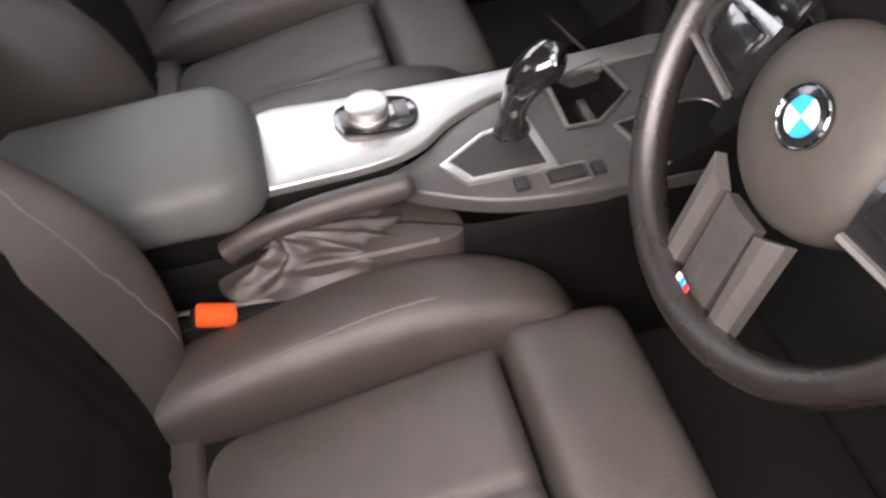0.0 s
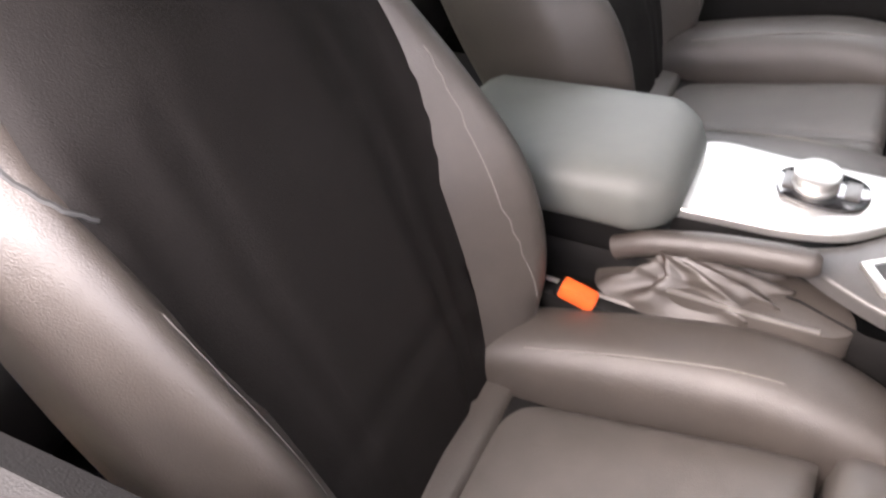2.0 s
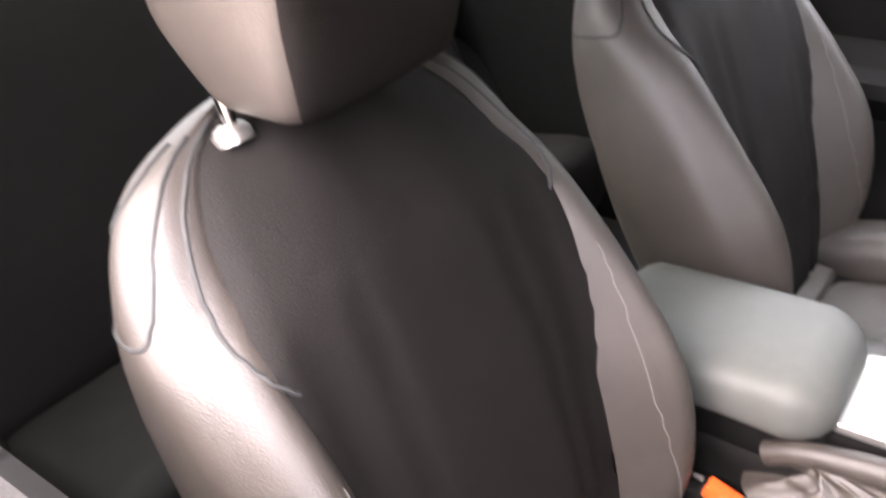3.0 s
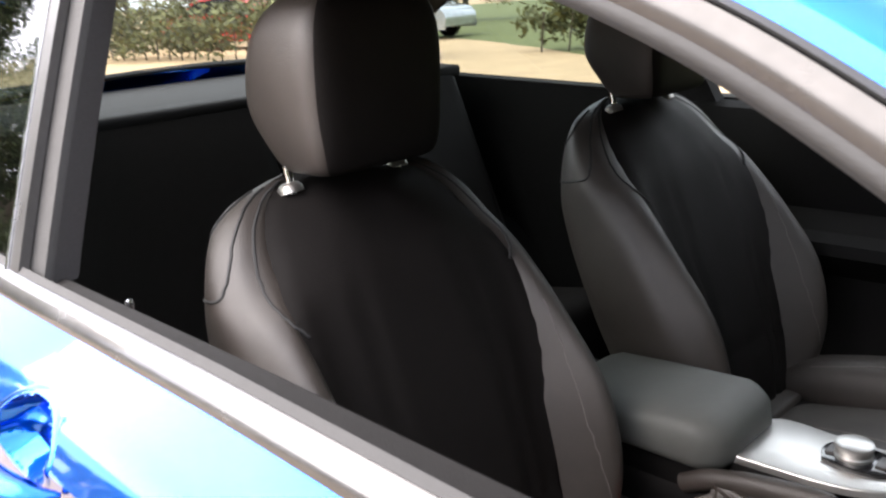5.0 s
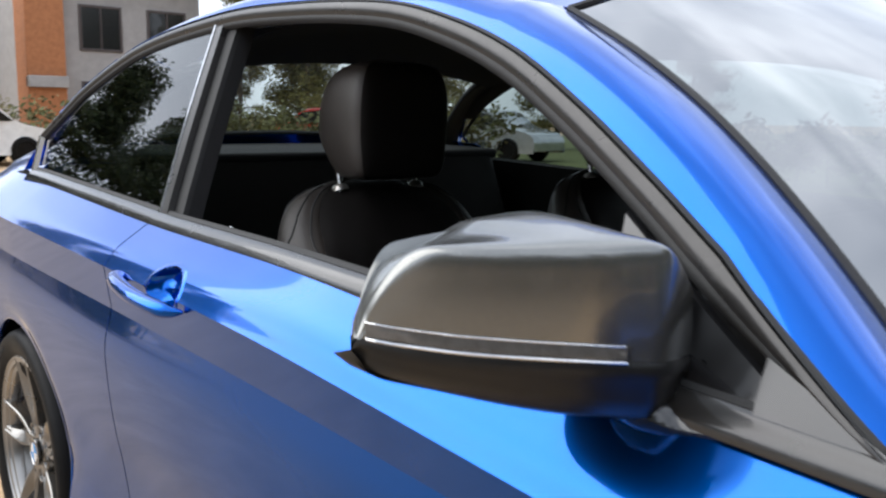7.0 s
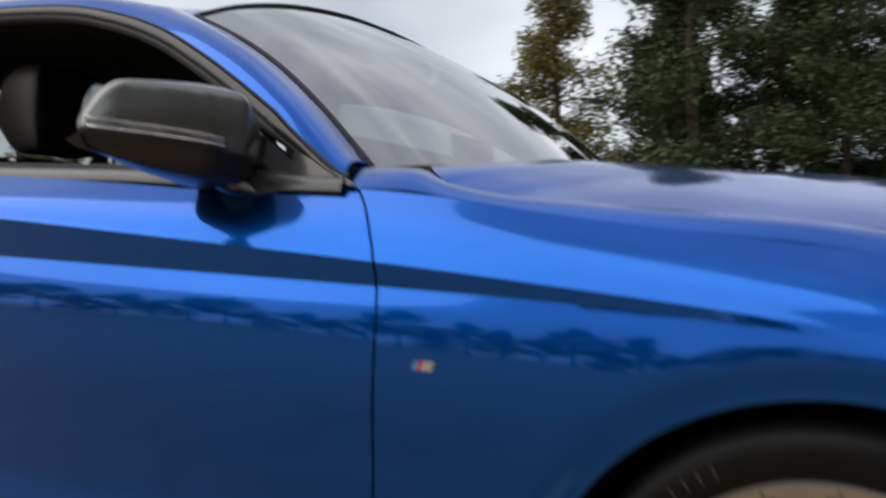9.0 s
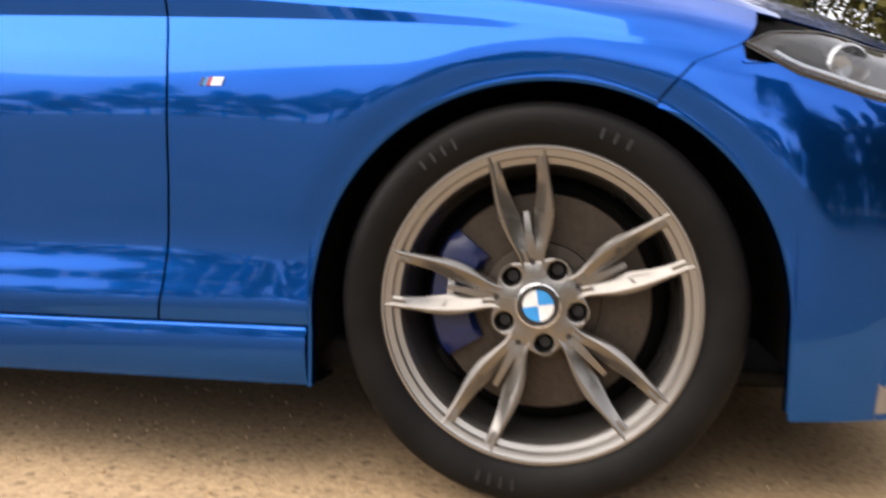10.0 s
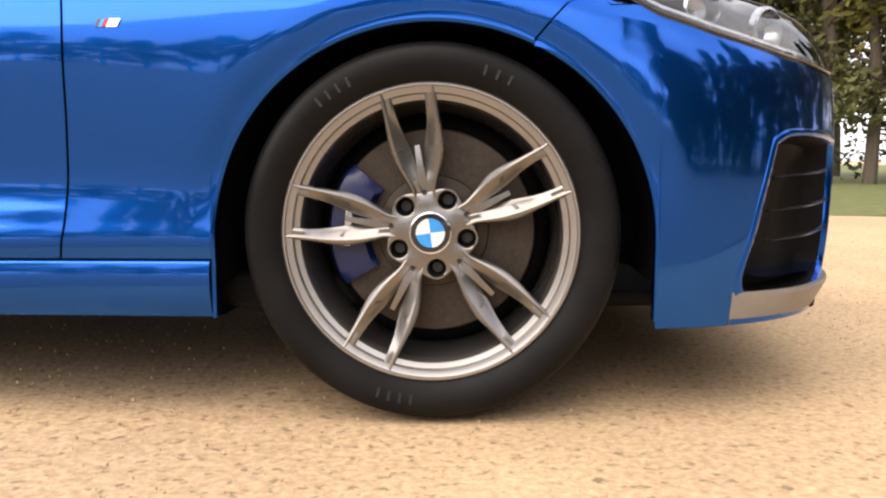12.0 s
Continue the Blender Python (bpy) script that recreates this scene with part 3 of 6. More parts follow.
# line of the joint between bonnet and wing, rising at the screen
EDGE_X = [-.73, -.66, -.60, -.575, -.545, -.495, -.446, -.30, -.15, -.05, .02, .17, .284, .36]
EDGE_Y = [.700, .712, .724, .732, .735, .736, .736, .735, .731, .727, .722, .706, .690, .675]
EDGE_Z = [.938, .936, .931, .920, .904, .890, .880, .871, .860, .853, .844, .822, .797, .772]
panel("front_wing", seam_front, fender_end, 0, 11, car, n=40)
for flip in (False, True):
    # shoulder from the wing to the bonnet's edge
    g = []
    for s in np.linspace(-.73, .36, 46):
        z11 = np.interp(s, LS, LZ[:, 11])
        a = Vector(flank(s, z11))
        ye = np.interp(s, EDGE_X, EDGE_Y) + .002
        ze = np.interp(s, EDGE_X, EDGE_Z)
        b = Vector((a.x + 0.0, -ye, ze))
        col = []
        for k in np.linspace(0, 1, 7):
            p = a.lerp(b, k)
            p.z += 0.010 * math.sin(math.pi * k)
            col.append(tuple(p))
        g.append(col)
    thicken(part("wing_top", surface(g, flip=flip), BLUE, car, angle=20), .004)
    # dark channel under the joint of bonnet and wing
    part("bonnet_channel", surface([[(x, -y - .014, z - .010), (x, -y, z - .012), (x, -y + .014, z - .006)] for x, y, z in zip(*(spline([(v,) for v in e_], 50)[:, 0] for e_ in (EDGE_X, EDGE_Y, EDGE_Z)))], flip=flip), LINER, car)
    # sill
    g = []
    for x in np.linspace(-2.69 + AA + .005, -AA - .001, 60):
        t = (x + 2.33) / 1.96
        g.append([(x, -w, z) for w, z in ((.862, .269), (.869, .2675), (.8735, .262), (.8755, .250), (.8765, .235), (.8745, .212), (.869, .190), (.860, .172), (.80, .165), (.60, .165))])
    part("sill", surface(g, flip=flip), BLUE, car, "blue sculpted side sill", angle=25)
    # lip and liner of each wheel opening
    for c in (0.003, -2.69):
        g = []
        for th in np.linspace(-0.32, math.pi + 0.32, 70):
            x, z = c + AA * math.cos(th), AZ + AB * math.sin(th)
            if th < 0 or th > math.pi:
                x = c + AA * (1 if th < 0 else -1)
                z = AZ - (abs(th) if th < 0 else th - math.pi) * 0.42
            s = max(S_TAIL, x)
            y = abs(flank(x if x < .30 else .30 + (x - .30) * 1.01, max(z, .17), -roll_in(x, z))[1])
            nx, nz = -math.cos(th), -math.sin(th)
            g.append([(x, -y, z), (x + nx * .004, -y + .001, z + nz * .004), (x + nx * .007, -y + .006, z + nz * .007), (x + nx * .007, -y + .022, z + nz * .007)])
        part("wheel_arch_lip", surface(g, flip=flip), BLUE, car, angle=60)
        prof = []
        g = []
        for th in np.linspace(-0.22, math.pi + 0.22, 40):
            x, z = c + (AA + .008) * math.cos(th), AZ + (AB + .008) * math.sin(th)
            g.append([(x, -.862, z), (x, -.70, z), (x, -.56, z), (c + .2 * math.cos(th), -.55, AZ + .2 * math.sin(th)), (c, -.55, AZ)])
        part("wheel_arch_liner", surface(g, flip=flip), LINER, car)

# underbody that closes the car below
part("underbody", rbox((3.0, 1.50, .06), .02, m=pose(-1.45, 0, .20)), PLASTIC, car)
part("front_undertray", rbox((.66, 1.30, .03), .012, m=pose(.36, 0, .175)), PLASTIC, car)

# bonnet
g = []
for u in np.linspace(0, 1, 60):
    # outer edge of the bonnet from the windscreen corner to the nose
    xe, ye, ze = spline([(-.640, .60, .944), (-.605, .690, .937), (-.575, .728, .921), (-.545, .731, .905), (-.495, .732, .891), (-.446, .732, .881), (-.30, .731, .872), (-.15, .727, .861), (.02, .718, .845), (.17, .702, .823), (.284, .686, .798), (.36, .670, .772), (.50, .62, .738), (.62, .52, .712), (.66, .42, .706)], 60)[int(round(u * 59))]
    xc = -.535 + u * 1.285
    zc = np.interp(xc, [-.535, -.28, 0, .3, .5, .65, .75], [.974, .968, .950, .902, .850, .780, .70])
    col = []
    for k in np.linspace(-1, 1, 33):
        a = abs(k)
        x = xc + (xe - xc) * a ** 1.8
        z = ze + (zc - ze) * (1 - a ** 3.0)
        z += 0.006 * math.exp(-((a - .62) / .08) ** 2) * (1 - u * .5)
        col.append((x, -ye * k, z))
    g.append(col)
bonnet = thicken(part("bonnet", surface(g), BLUE, car, "long blue bonnet with two soft ridges", angle=25), .004)
# nose closing strip above the bumper, between the lamps
g = []
for s in np.linspace(.80, S_NOSE, 18):
    p = flank(s, .69 if s > .9 else lamp_high(s))
    q = flank(s, lamp_low(s) - .004)
    g.append([q, tuple(Vector(q).lerp(Vector(p), .5)), p, (p[0] - .05, p[1] * .97, p[2] + .012)])
for flip in (False, True):
    part("nose_panel", surface(g, flip=flip), BLUE, car, angle=30)
    # kidney grille opening
    out = [(.0, -.05), (.02, .045), (.06, .055), (.15, .045), (.175, 0), (.16, -.05), (.10, -.062), (.04, -.062)]
    m = pose(.792, -.008 if not flip else .008, .60, 84, 0, 90) @ Matrix.Scale(-1 if not flip else 1, 4, (1, 0, 0))
    gr = part("kidney_grille", slab(spline(out + out[:1], 40)[:-1], .01, m, .002), GLOSS_BLACK, car)
    part("grille_frame", tube([m @ Vector((p[0], p[1], .002)) for p in spline(out + out[:1], 40)], .006, 6), CHROME, gr)

# headlights
for flip in (False, True):
    lamp = empty("headlight", car, label="clear-lensed headlight with bright reflectors")
    ss = np.linspace(.287, .80, 40)
    def lens_grid(proud, inset=0.0, rows=9):
        return [[flank(s, (lamp_low(s) + inset) + (lamp_high(s) - lamp_low(s) - 2 * inset) * k, proud) for k in np.linspace(0, 1, rows)] for s in ss]
    part("lens", surface(lens_grid(.002), flip=flip), LENS, lamp)
    back = [[tuple(Vector(flank(s, lamp_low(s) + (lamp_high(s) - lamp_low(s)) * k, -.004 - .05 * math.sin(math.pi * k) * min(1, (s - .287) * 8)))) for k in np.linspace(0, 1, 13)] for s in ss]
    part("housing", surface(back, flip=flip), SATIN_BLACK, lamp)
    rim = [flank(s, lamp_low(s) + .004, .003) for s in ss] + [flank(s, lamp_high(s) - .003, .003) for s in ss[::-1]]
    part("lens_rim", tube(rim + rim[:1], .0024, 6, flip=flip), GLOSS_BLACK, lamp)
    for s0, r in ((.46, .034), (.62, .040)):
        p = Vector(flank(s0, (lamp_low(s0) + lamp_high(s0)) / 2, -.030))
        x, w, nx, nw = plan(s0)
        m = Matrix.Translation(p) @ Vector((nx, -nw, 0)).to_track_quat("Y", "Z").to_matrix().to_4x4()
        prof = [(r, 0), (r * .98, .010), (r * .86, .013), (r * .80, .002), (r * .55, -.012), (.001, -.016)]
        bmr = lathe(prof, 32, m)
        if flip:
            for v in bmr.verts:
                v.co.y = -v.co.y
        part("reflector", bmr, LAMP_IN, lamp)
    strip = [flank(s, lamp_low(s) + .016, -.012) for s in np.linspace(.33, .74, 20)]
    part("light_strip", tube(strip, .006, 6, flip=flip), LAMP_IN, lamp)

# front air intake with its blades, at the bumper's corner
for flip in (False, True):
    intake = empty("side_intake", car, label="dark corner air intake with thin blades")
    fe = FOG
    cs, cz = fe[:, 0].mean(), fe[:, 1].mean()
    def ring(k, proud):
        return [flank(cs + (p[0] - cs) * k, cz + (p[1] - cz) * k, proud) for p in fe]
    part("surround", surface([ring(1.13, -.001), ring(1.12, .0012), ring(1.06, .0016), ring(1.035, .0), ring(1.02, -.010)], close_v=True, flip=flip), BLUE, intake, "blue rolled edge", angle=60)
    part("duct", surface([ring(k, d) for k, d in ((1.04, -.006), (.99, -.022), (.93, -.050), (.55, -.075), (.02, -.075))], close_v=True, flip=flip), PLASTIC, intake)
    part("intake_floor", surface([[flank(s_, .238 + .006 * k_, -.006 - .05 * k_) for k_ in (0, .5, 1)] for s_ in np.linspace(.56, .84, 12)], flip=flip), BLUE, intake)
    for z in (.300, .350, .405):
        part("blade", tube([flank(s, z + (s - .65) * .05, -.012) for s in np.linspace(.575, .85, 10)], .009, 6, squash=.35, flip=flip), SATIN_TRIM, intake)
# lower splitter lip
for flip in (False, True):
    g = []
    for s in np.linspace(.50, S_NOSE, 30):
        k = min(1, (s - .50) / .12)
        a, b = Vector(flank(s, .215)), Vector(flank(s, .172))
        x, w, nx, nw = plan(s)
        n = Vector((nx, -nw, 0)) * .012 * k
        g.append([tuple(a), tuple(a + n * .9), tuple(a + n + Vector((0, 0, -.006))), tuple(b + n * .1 + Vector((0, 0, -.002))), tuple(b - n * 4 + Vector((0, 0, -.010)))])
    part("splitter", surface(g, flip=flip), LOWER_LIP, car, "pale grey lower lip of the bumper", angle=30)

# ---- greenhouse ----
def glass_y(z):
    """Half-width of the side glass at height z."""
    return float(np.interp(z, [.88, .92, 1.0, 1.1, 1.2, 1.3, 1.36], [.812, .797, .762, .716, .668, .619, .592]))


BELT = lambda x: float(np.interp(x, [-2.95, -2.76, -1.95, -1.58, -1.15, -.87, -.68], [.990, .985, .950, .942, .926, .909, .901]))
TOP_KEYS = [(-2.90, 1.075), (-2.80, 1.140), (-2.69, 1.200), (-2.45, 1.275), (-2.10, 1.308), (-1.81, 1.302), (-1.54, 1.278), (-1.37, 1.240), (-1.23, 1.192), (-1.10, 1.128), (-.98, 1.060), (-.86, .987), (-.76, .934), (-.70, .906)]
TOP = spline(TOP_KEYS, 90)


def top_z(x):
    return float(np.interp(x, TOP[:, 0], TOP[:, 1]))


def side_pt(x, z, out=0.0):
    return (x, -(glass_y(z) + out), z)


for flip in (False, True):
    frame_ob = empty("side_window_trim", car, label="dark satin trim round the side windows")
    # belt strip
    xs = np.linspace(-2.86, -.69, 60)
    g = [[side_pt(x, BELT(x) - .012, .014), side_pt(x, BELT(x) - .004, .017), side_pt(x, BELT(x) + .010, .014), side_pt(x, BELT(x) + .014, .004), side_pt(x, BELT(x) + .004, -.012)] for x in xs]
    part("belt_strip", surface(g, flip=flip), SATIN_TRIM, frame_ob, angle=50)
    g = [[side_pt(x, BELT(x) + .014, .006), side_pt(x, BELT(x) + .020, .002), side_pt(x, BELT(x) + .012, -.010)] for x in xs]
    part("belt_seal", surface(g, flip=flip), RUBBER, frame_ob)
    # trim band over the windows: satin outer part, rubber inner part
    nrm = []
    for i in range(len(TOP)):
        d = TOP[min(i + 1, 89)] - TOP[max(i - 1, 0)]
        d = d / np.linalg.norm(d)
        nrm.append((-d[1], d[0]))
    taper = lambda x: float(np.interp(x, [-2.9, -2.6, -1.2, -.88, -.70], [.6, .8, 1.0, 1.0, .22]))
    def band(d0, d1, o0, o1, k=5):
        rowsb = []
        for (x, z), (nx, nz) in zip(TOP, nrm):
            w = taper(x)
            rowsb.append([side_pt(x + nx * (d0 + (d1 - d0) * t) * w, z + nz * (d0 + (d1 - d0) * t) * w, o0 + (o1 - o0) * t + .004 * math.sin(math.pi * t)) for t in np.linspace(0, 1, k)])
        return surface(rowsb, flip=flip)
    thicken(part("window_seal", band(-.004, .011, -.004, .006), RUBBER, frame_ob), .008)
    thicken(part("trim_band", band(.010, .031, .006, .012), BRIGHT_TRIM, frame_ob), .006)
    thicken(part("gutter_seal", band(.031, .036, .008, .006, 3), RUBBER, frame_ob), .006)
    # quarter window with its pillar trims
    def pillar_x(z):
        return float(np.interp(z, [.95, 1.31], [-1.985, -2.085]))
    g = []
    for u in np.linspace(0, 1, 24):
        col = []
        for k in np.linspace(0, 1, 14):
            xa = -2.835 - .065 * k
            x = xa + (pillar_x(BELT(-2.0) + (1.30 - BELT(-2.0)) * k) - xa) * u
            z = BELT(x) + .008 + (top_z(max(x, -2.90)) + .004 - BELT(x) - .008) * k
            col.append(side_pt(x, z, -.002))
        g.append(col)
    part("quarter_window", surface(g, flip=flip), PRIVACY, car, "tinted rear quarter window")
    for dx, wd, o, mt, nm in ((.0, .026, .006, BRIGHT_TRIM, "pillar_trim"), (-.018, .006, .008, CHROME, "pillar_edge"), (.030, .040, -.008, RUBBER, "pillar_seal")):
        g = []
        for z in np.linspace(.958, 1.318, 16):
            x = pillar_x(z) + dx
            g.append([side_pt(x - wd / 2, z, o - .01), side_pt(x - wd / 2, z, o), side_pt(x + wd / 2, z, o), side_pt(x + wd / 2, z, o - .012)])
        part(nm, surface(g, flip=flip), mt, frame_ob, angle=40)
    # rear end of the quarter window
    g = []
    for z in np.linspace(.985, 1.085, 8):
        x = float(np.interp(z, [.985, 1.085], [-2.848, -2.915]))
        g.append([side_pt(x - .016, z, .010), side_pt(x + .006, z, .012), side_pt(x + .016, z, .002)])
    part("quarter_trim", surface(g, flip=flip), SATIN_TRIM, frame_ob)
    # small fixed sail panel ahead of the door glass
    sail = [(-.985, 1.056), (-.86, .978), (-.765, .922), (-.72, .900), (-.86, .910), (-.955, .916)]
    g = [[side_pt(-.985 + .02, 1.045, .0)] * 2]
    ring = spline(sail + sail[:1], 40)[:-1]
    c = ring.mean(axis=0)
    g = [[side_pt(c[0] + (p[0] - c[0]) * k, c[1] + (p[1] - c[1]) * k, .003 if k < .99 else -.006) for k in (1.0, .97, .6, .02)] for p in ring]
    part("sail_panel", surface(g, close_u=True, flip=flip), GLOSS_BLACK, car, "dark sail panel behind the door mirror")
    # triangle at the foot of the screen pillar
    g = [[side_pt(x, .901 + (x + .68) * -.06 + h * k, .010) for k in (0, .5, 1)] for x, h in zip(np.linspace(-.80, -.672, 8), np.linspace(.052, .004, 8))]
    thicken(part("pillar_foot_trim", surface(g, flip=flip), GLOSS_BLACK, frame_ob), .006)

# opposite door glass is up
g = [[(p[0], -p[1] , p[2]) for p in [side_pt(pillar_x(.96 + .34 * k) + (-.98 - .0 - pillar_x(.96)) * u + (0.0 if u < 1 else 0), BELT(-1.5) + .0 + k * (top_z(pillar_x(1.1) + (-.98 - pillar_x(1.1)) * u) - BELT(-1.5)), -.004) for k in np.linspace(0, 1, 8)]] for u in np.linspace(0, 1, 20)]
part("door_window", surface(g), SIDE_GLASS, car, "raised clear door window")

# screen pillar, cant rail and roof: one blue skin with the screens let in
def rail_pts(i):
    (x, z), (nx, nz) = TOP[i], nrm[i]
    w = max(.22, float(np.interp(x, [-1.2, -.88, -.70], [1.0, 1.0, .22])))
    return x + nx * .035 * w, z + nz * .035 * w


ROOF_C = [(-1.085, 1.342), (-1.30, 1.372), (-1.60, 1.394), (-1.90, 1.398), (-2.20, 1.376), (-2.55, 1.315)]
ROOF_E = [(-1.262, 1.283), (-1.41, 1.316), (-1.68, 1.344), (-2.0, 1.352), (-2.3, 1.322), (-2.55, 1.262)]


def roof_c(x):
    return float(np.interp(x, [p[0] for p in ROOF_C[::-1]], [p[1] for p in ROOF_C[::-1]]))


def roof_e(x):
    return float(np.mean([np.interp(x + d, [p[0] for p in ROOF_E[::-1]], [p[1] for p in ROOF_E[::-1]]) for d in (-.05, 0, .05)]))


WS_BASE = [(-.515, 0.0, .966), (-.53, .25, .964), (-.575, .45, .957), (-.64, .60, .948), (-.718, .685, .938)]
WS_TOP = [(-1.085, 0.0, 1.342), (-1.095, .20, 1.339), (-1.13, .36, 1.327), (-1.19, .465, 1.308), (-1.262, .520, 1.283)]
wb, wtp = spline(WS_BASE, 24), spline(WS_TOP, 24)
g = []
for k in np.linspace(0, 1, 24):
    col = []
    for j in range(-23, 24):
        a, b = Vector(wb[abs(j)]), Vector(wtp[abs(j)])
        p = a.lerp(b, k)
        p.z += .032 * math.sin(math.pi * k)
        p.x += .012 * math.sin(math.pi * k)
        col.append((p.x, p.y * (-1 if j < 0 else 1), p.z))
    g.append(col)
windscreen = part("windscreen", surface(g), SCREEN, car, "raked windscreen reflecting cloudy sky")
# dark screen border and cowl
edge = [Vector((c[0] , c[1], c[2] + .002)) for c in [r[0] for r in g] + g[-1] + [r[-1] for r in g[::-1]]]
part("screen_seal", tube(edge, .0045, 6), RUBBER, car)
g2 = [[(p[0] + .005, p[1] * (-1 if sgn else 1), p[2] - .002) if k == 0 else (p[0] + .06 * k, p[1] * (-1 if sgn else 1) * (1 + .05 * k), p[2] - .004 - .022 * k) for k in (0, .5, 1)] for sgn, seq in ((1, wb[::-1]), (0, wb[1:])) for p in seq]
part("cowl", surface(g2), PLASTIC, car)
for flip in (False, True):
    # pillar and cant rail from the trim to the screen edge and roof
    g = []
    for i in range(89, 17, -1):
        x, z = rail_pts(i)
        a = Vector(side_pt(x, z, .006))
        if x > -1.262:
            f = float(np.interp(x, [-1.262, -.735], [1, 0]))
            b = Vector(spline([tuple(Vector((p0[0], -p0[1], p0[2]))) for p0 in (wb[-1],)] * 1 + [tuple(Vector((wb[-1][0], -wb[-1][1], wb[-1][2])).lerp(Vector((wtp[-1][0], -wtp[-1][1], wtp[-1][2])), t) + Vector((.012 * math.sin(math.pi * t), 0, .032 * math.sin(math.pi * t)))) for t in (.25, .5, .75)] + [(wtp[-1][0], -wtp[-1][1], wtp[-1][2])], 41)[int(round(f * 40))])
        else:
            b = Vector((x, -.520, roof_e(x)))
        col = []
        for k in np.linspace(0, 1, 9):
            p = a.lerp(b, k)
            bulge = .018 * math.sin(math.pi * k)
            col.append((p.x, p.y - bulge * .7, p.z + bulge))
        g.append(col)
    thicken(part("screen_pillar", surface(g, flip=flip), BLUE, car, "blue screen pillar running into the roof rail", angle=25), .003)
    part("rail_lining", surface([[(p[0], p[1] + .016, p[2] - .014) for p in r] for r in g], flip=flip), HEADLINER, car)
# roof panel
g = []
for u in np.linspace(0, 1, 40):
    xc, xe = -1.085 - 1.465 * u, -1.262 - 1.288 * u
    g.append([(xc + (xe - xc) * abs(k) ** 2.2, -.520 * k, roof_e(xe) + (roof_c(xc) - roof_e(xe)) * (1 - abs(k) ** 2.2)) for k in np.linspace(-1, 1, 33)])
thicken(part("roof", surface(g), BLUE, car, angle=30), .004)
part("headlining", surface([[(p[0] * .98 - .03, p[1] * .96, p[2] - .028) for p in r] for r in g]), HEADLINER, car)
# rear screen, boot lid, rear deck and rear pillars
g = []
for k in np.linspace(0, 1, 16):
    col = []
    for t in np.linspace(-1, 1, 25):
        a = Vector((-2.55 - .02 * t * t, .50 * t, 1.315 - .06 * abs(t) ** 2.4))
        b = Vector((-2.99 + .10 * t * t, .60 * t, 1.088 - .03 * t * t))
        p = a.lerp(b, k)
        p.z += .025 * math.sin(math.pi * k)
        col.append(tuple(p))
    g.append(col)
part("rear_window", surface(g), WINDOW, car, "sloping heated rear window")
part("rear_window_seal", tube([Vector(p) + Vector((0, 0, .003)) for p in [r[0] for r in g] + g[-1] + [r[-1] for r in g[::-1]]], .008, 6), RUBBER, car)
for flip in (False, True):
    gp = []
    for k in np.linspace(0, 1, 16):
        e = Vector(g[int(round(k * 15))][0])
        i = int(round(17 - k * 17))
        x, z = rail_pts(i)
        a = Vector(side_pt(x, z, .006))
        if k > .75:
            a = a.lerp(Vector(flank(-2.98, np.interp(-2.98, LS, LZ[:, 11]))), (k - .75) * 4)
        gp.append([tuple(a.lerp(e, t) + Vector((0, -.012 * math.sin(math.pi * t), .018 * math.sin(math.pi * t)))) for t in np.linspace(0, 1, 7)])
    thicken(part("rear_pillar", surface(gp, flip=flip), BLUE, car, angle=30), .003)
    part("rear_pillar_lining", surface([[(p[0] + .02, p[1] + .035, p[2] - .022) for p in r] for r in gp], flip=flip), HEADLINER, car)
    # shoulder behind the quarter window
    gs = []
    for s in np.linspace(-2.80, S_TAIL + .30, 24):
        a = Vector(flank(s, np.interp(s, LS, LZ[:, 11])))
        b = Vector((max(a.x, -3.56), -np.interp(a.x, [-3.6, -3.0, -2.8], [.50, .60, .70]), np.interp(a.x, [-3.6, -3.0, -2.8], [1.04, 1.075, 1.05])))
        gs.append([tuple(a.lerp(b, t) + Vector((0, 0, .012 * math.sin(math.pi * t)))) for t in np.linspace(0, 1, 6)])
    thicken(part("rear_shoulder", surface(gs, flip=flip), BLUE, car, angle=30), .003)
    part("tail_light", rbox((.06, .30, .11), .025, m=pose(-3.60, -.62 if not flip else .62, .80, 0, 0, -22 if not flip else 22)), material("tail_light_red", (.25, .01, .01), rough=.12, coat=1.0), car)
g = [[(-2.985 - .60 * u, y * (1 - .12 * u), 1.088 - .035 * u - .03 * (y / .6) ** 2) for y in np.linspace(-.60, .60, 13)] for u in np.linspace(0, 1, 10)]
g.append([(-3.63, y * .86, .86) for y in np.linspace(-.60, .60, 13)])
thicken(part("boot_lid", surface(g), BLUE, car, angle=30), .004)

# door handles
HX0, HX1 = -1.925, -1.70
for flip in (False, True):
    handle = empty("door_handle", car, label="body-coloured pull handle over a scooped recess")
    keys = [(-1.950, -.878, .868), (-1.92, -.899, .868), (-1.86, -.913, .866), (-1.79, -.918, .861), (-1.73, -.911, .855), (-1.70, -.899, .851), (-1.686, -.882, .849)]
    part("grip", tube(spline(keys, 30), [.006, .010, .013] + [.0145] * 20 + [.0135, .012, .0105, .009, .007, .005, .003], 12, squash=.85, flip=flip), BLUE, handle)
    g = [[flank(-1.772 + (q[0] + 1.772) * k, .868 + (q[1] - .868) * k, d) for k, d in ((1.16, .0), (1.12, .0016), (1.02, .0012), (.97, -.005), (.92, -.018), (.76, -.030), (.35, -.034), (.02, -.034))] for q in CUP]
    part("recess", surface(g, close_u=True, flip=flip), BLUE, handle, "scooped finger recess", angle=50)

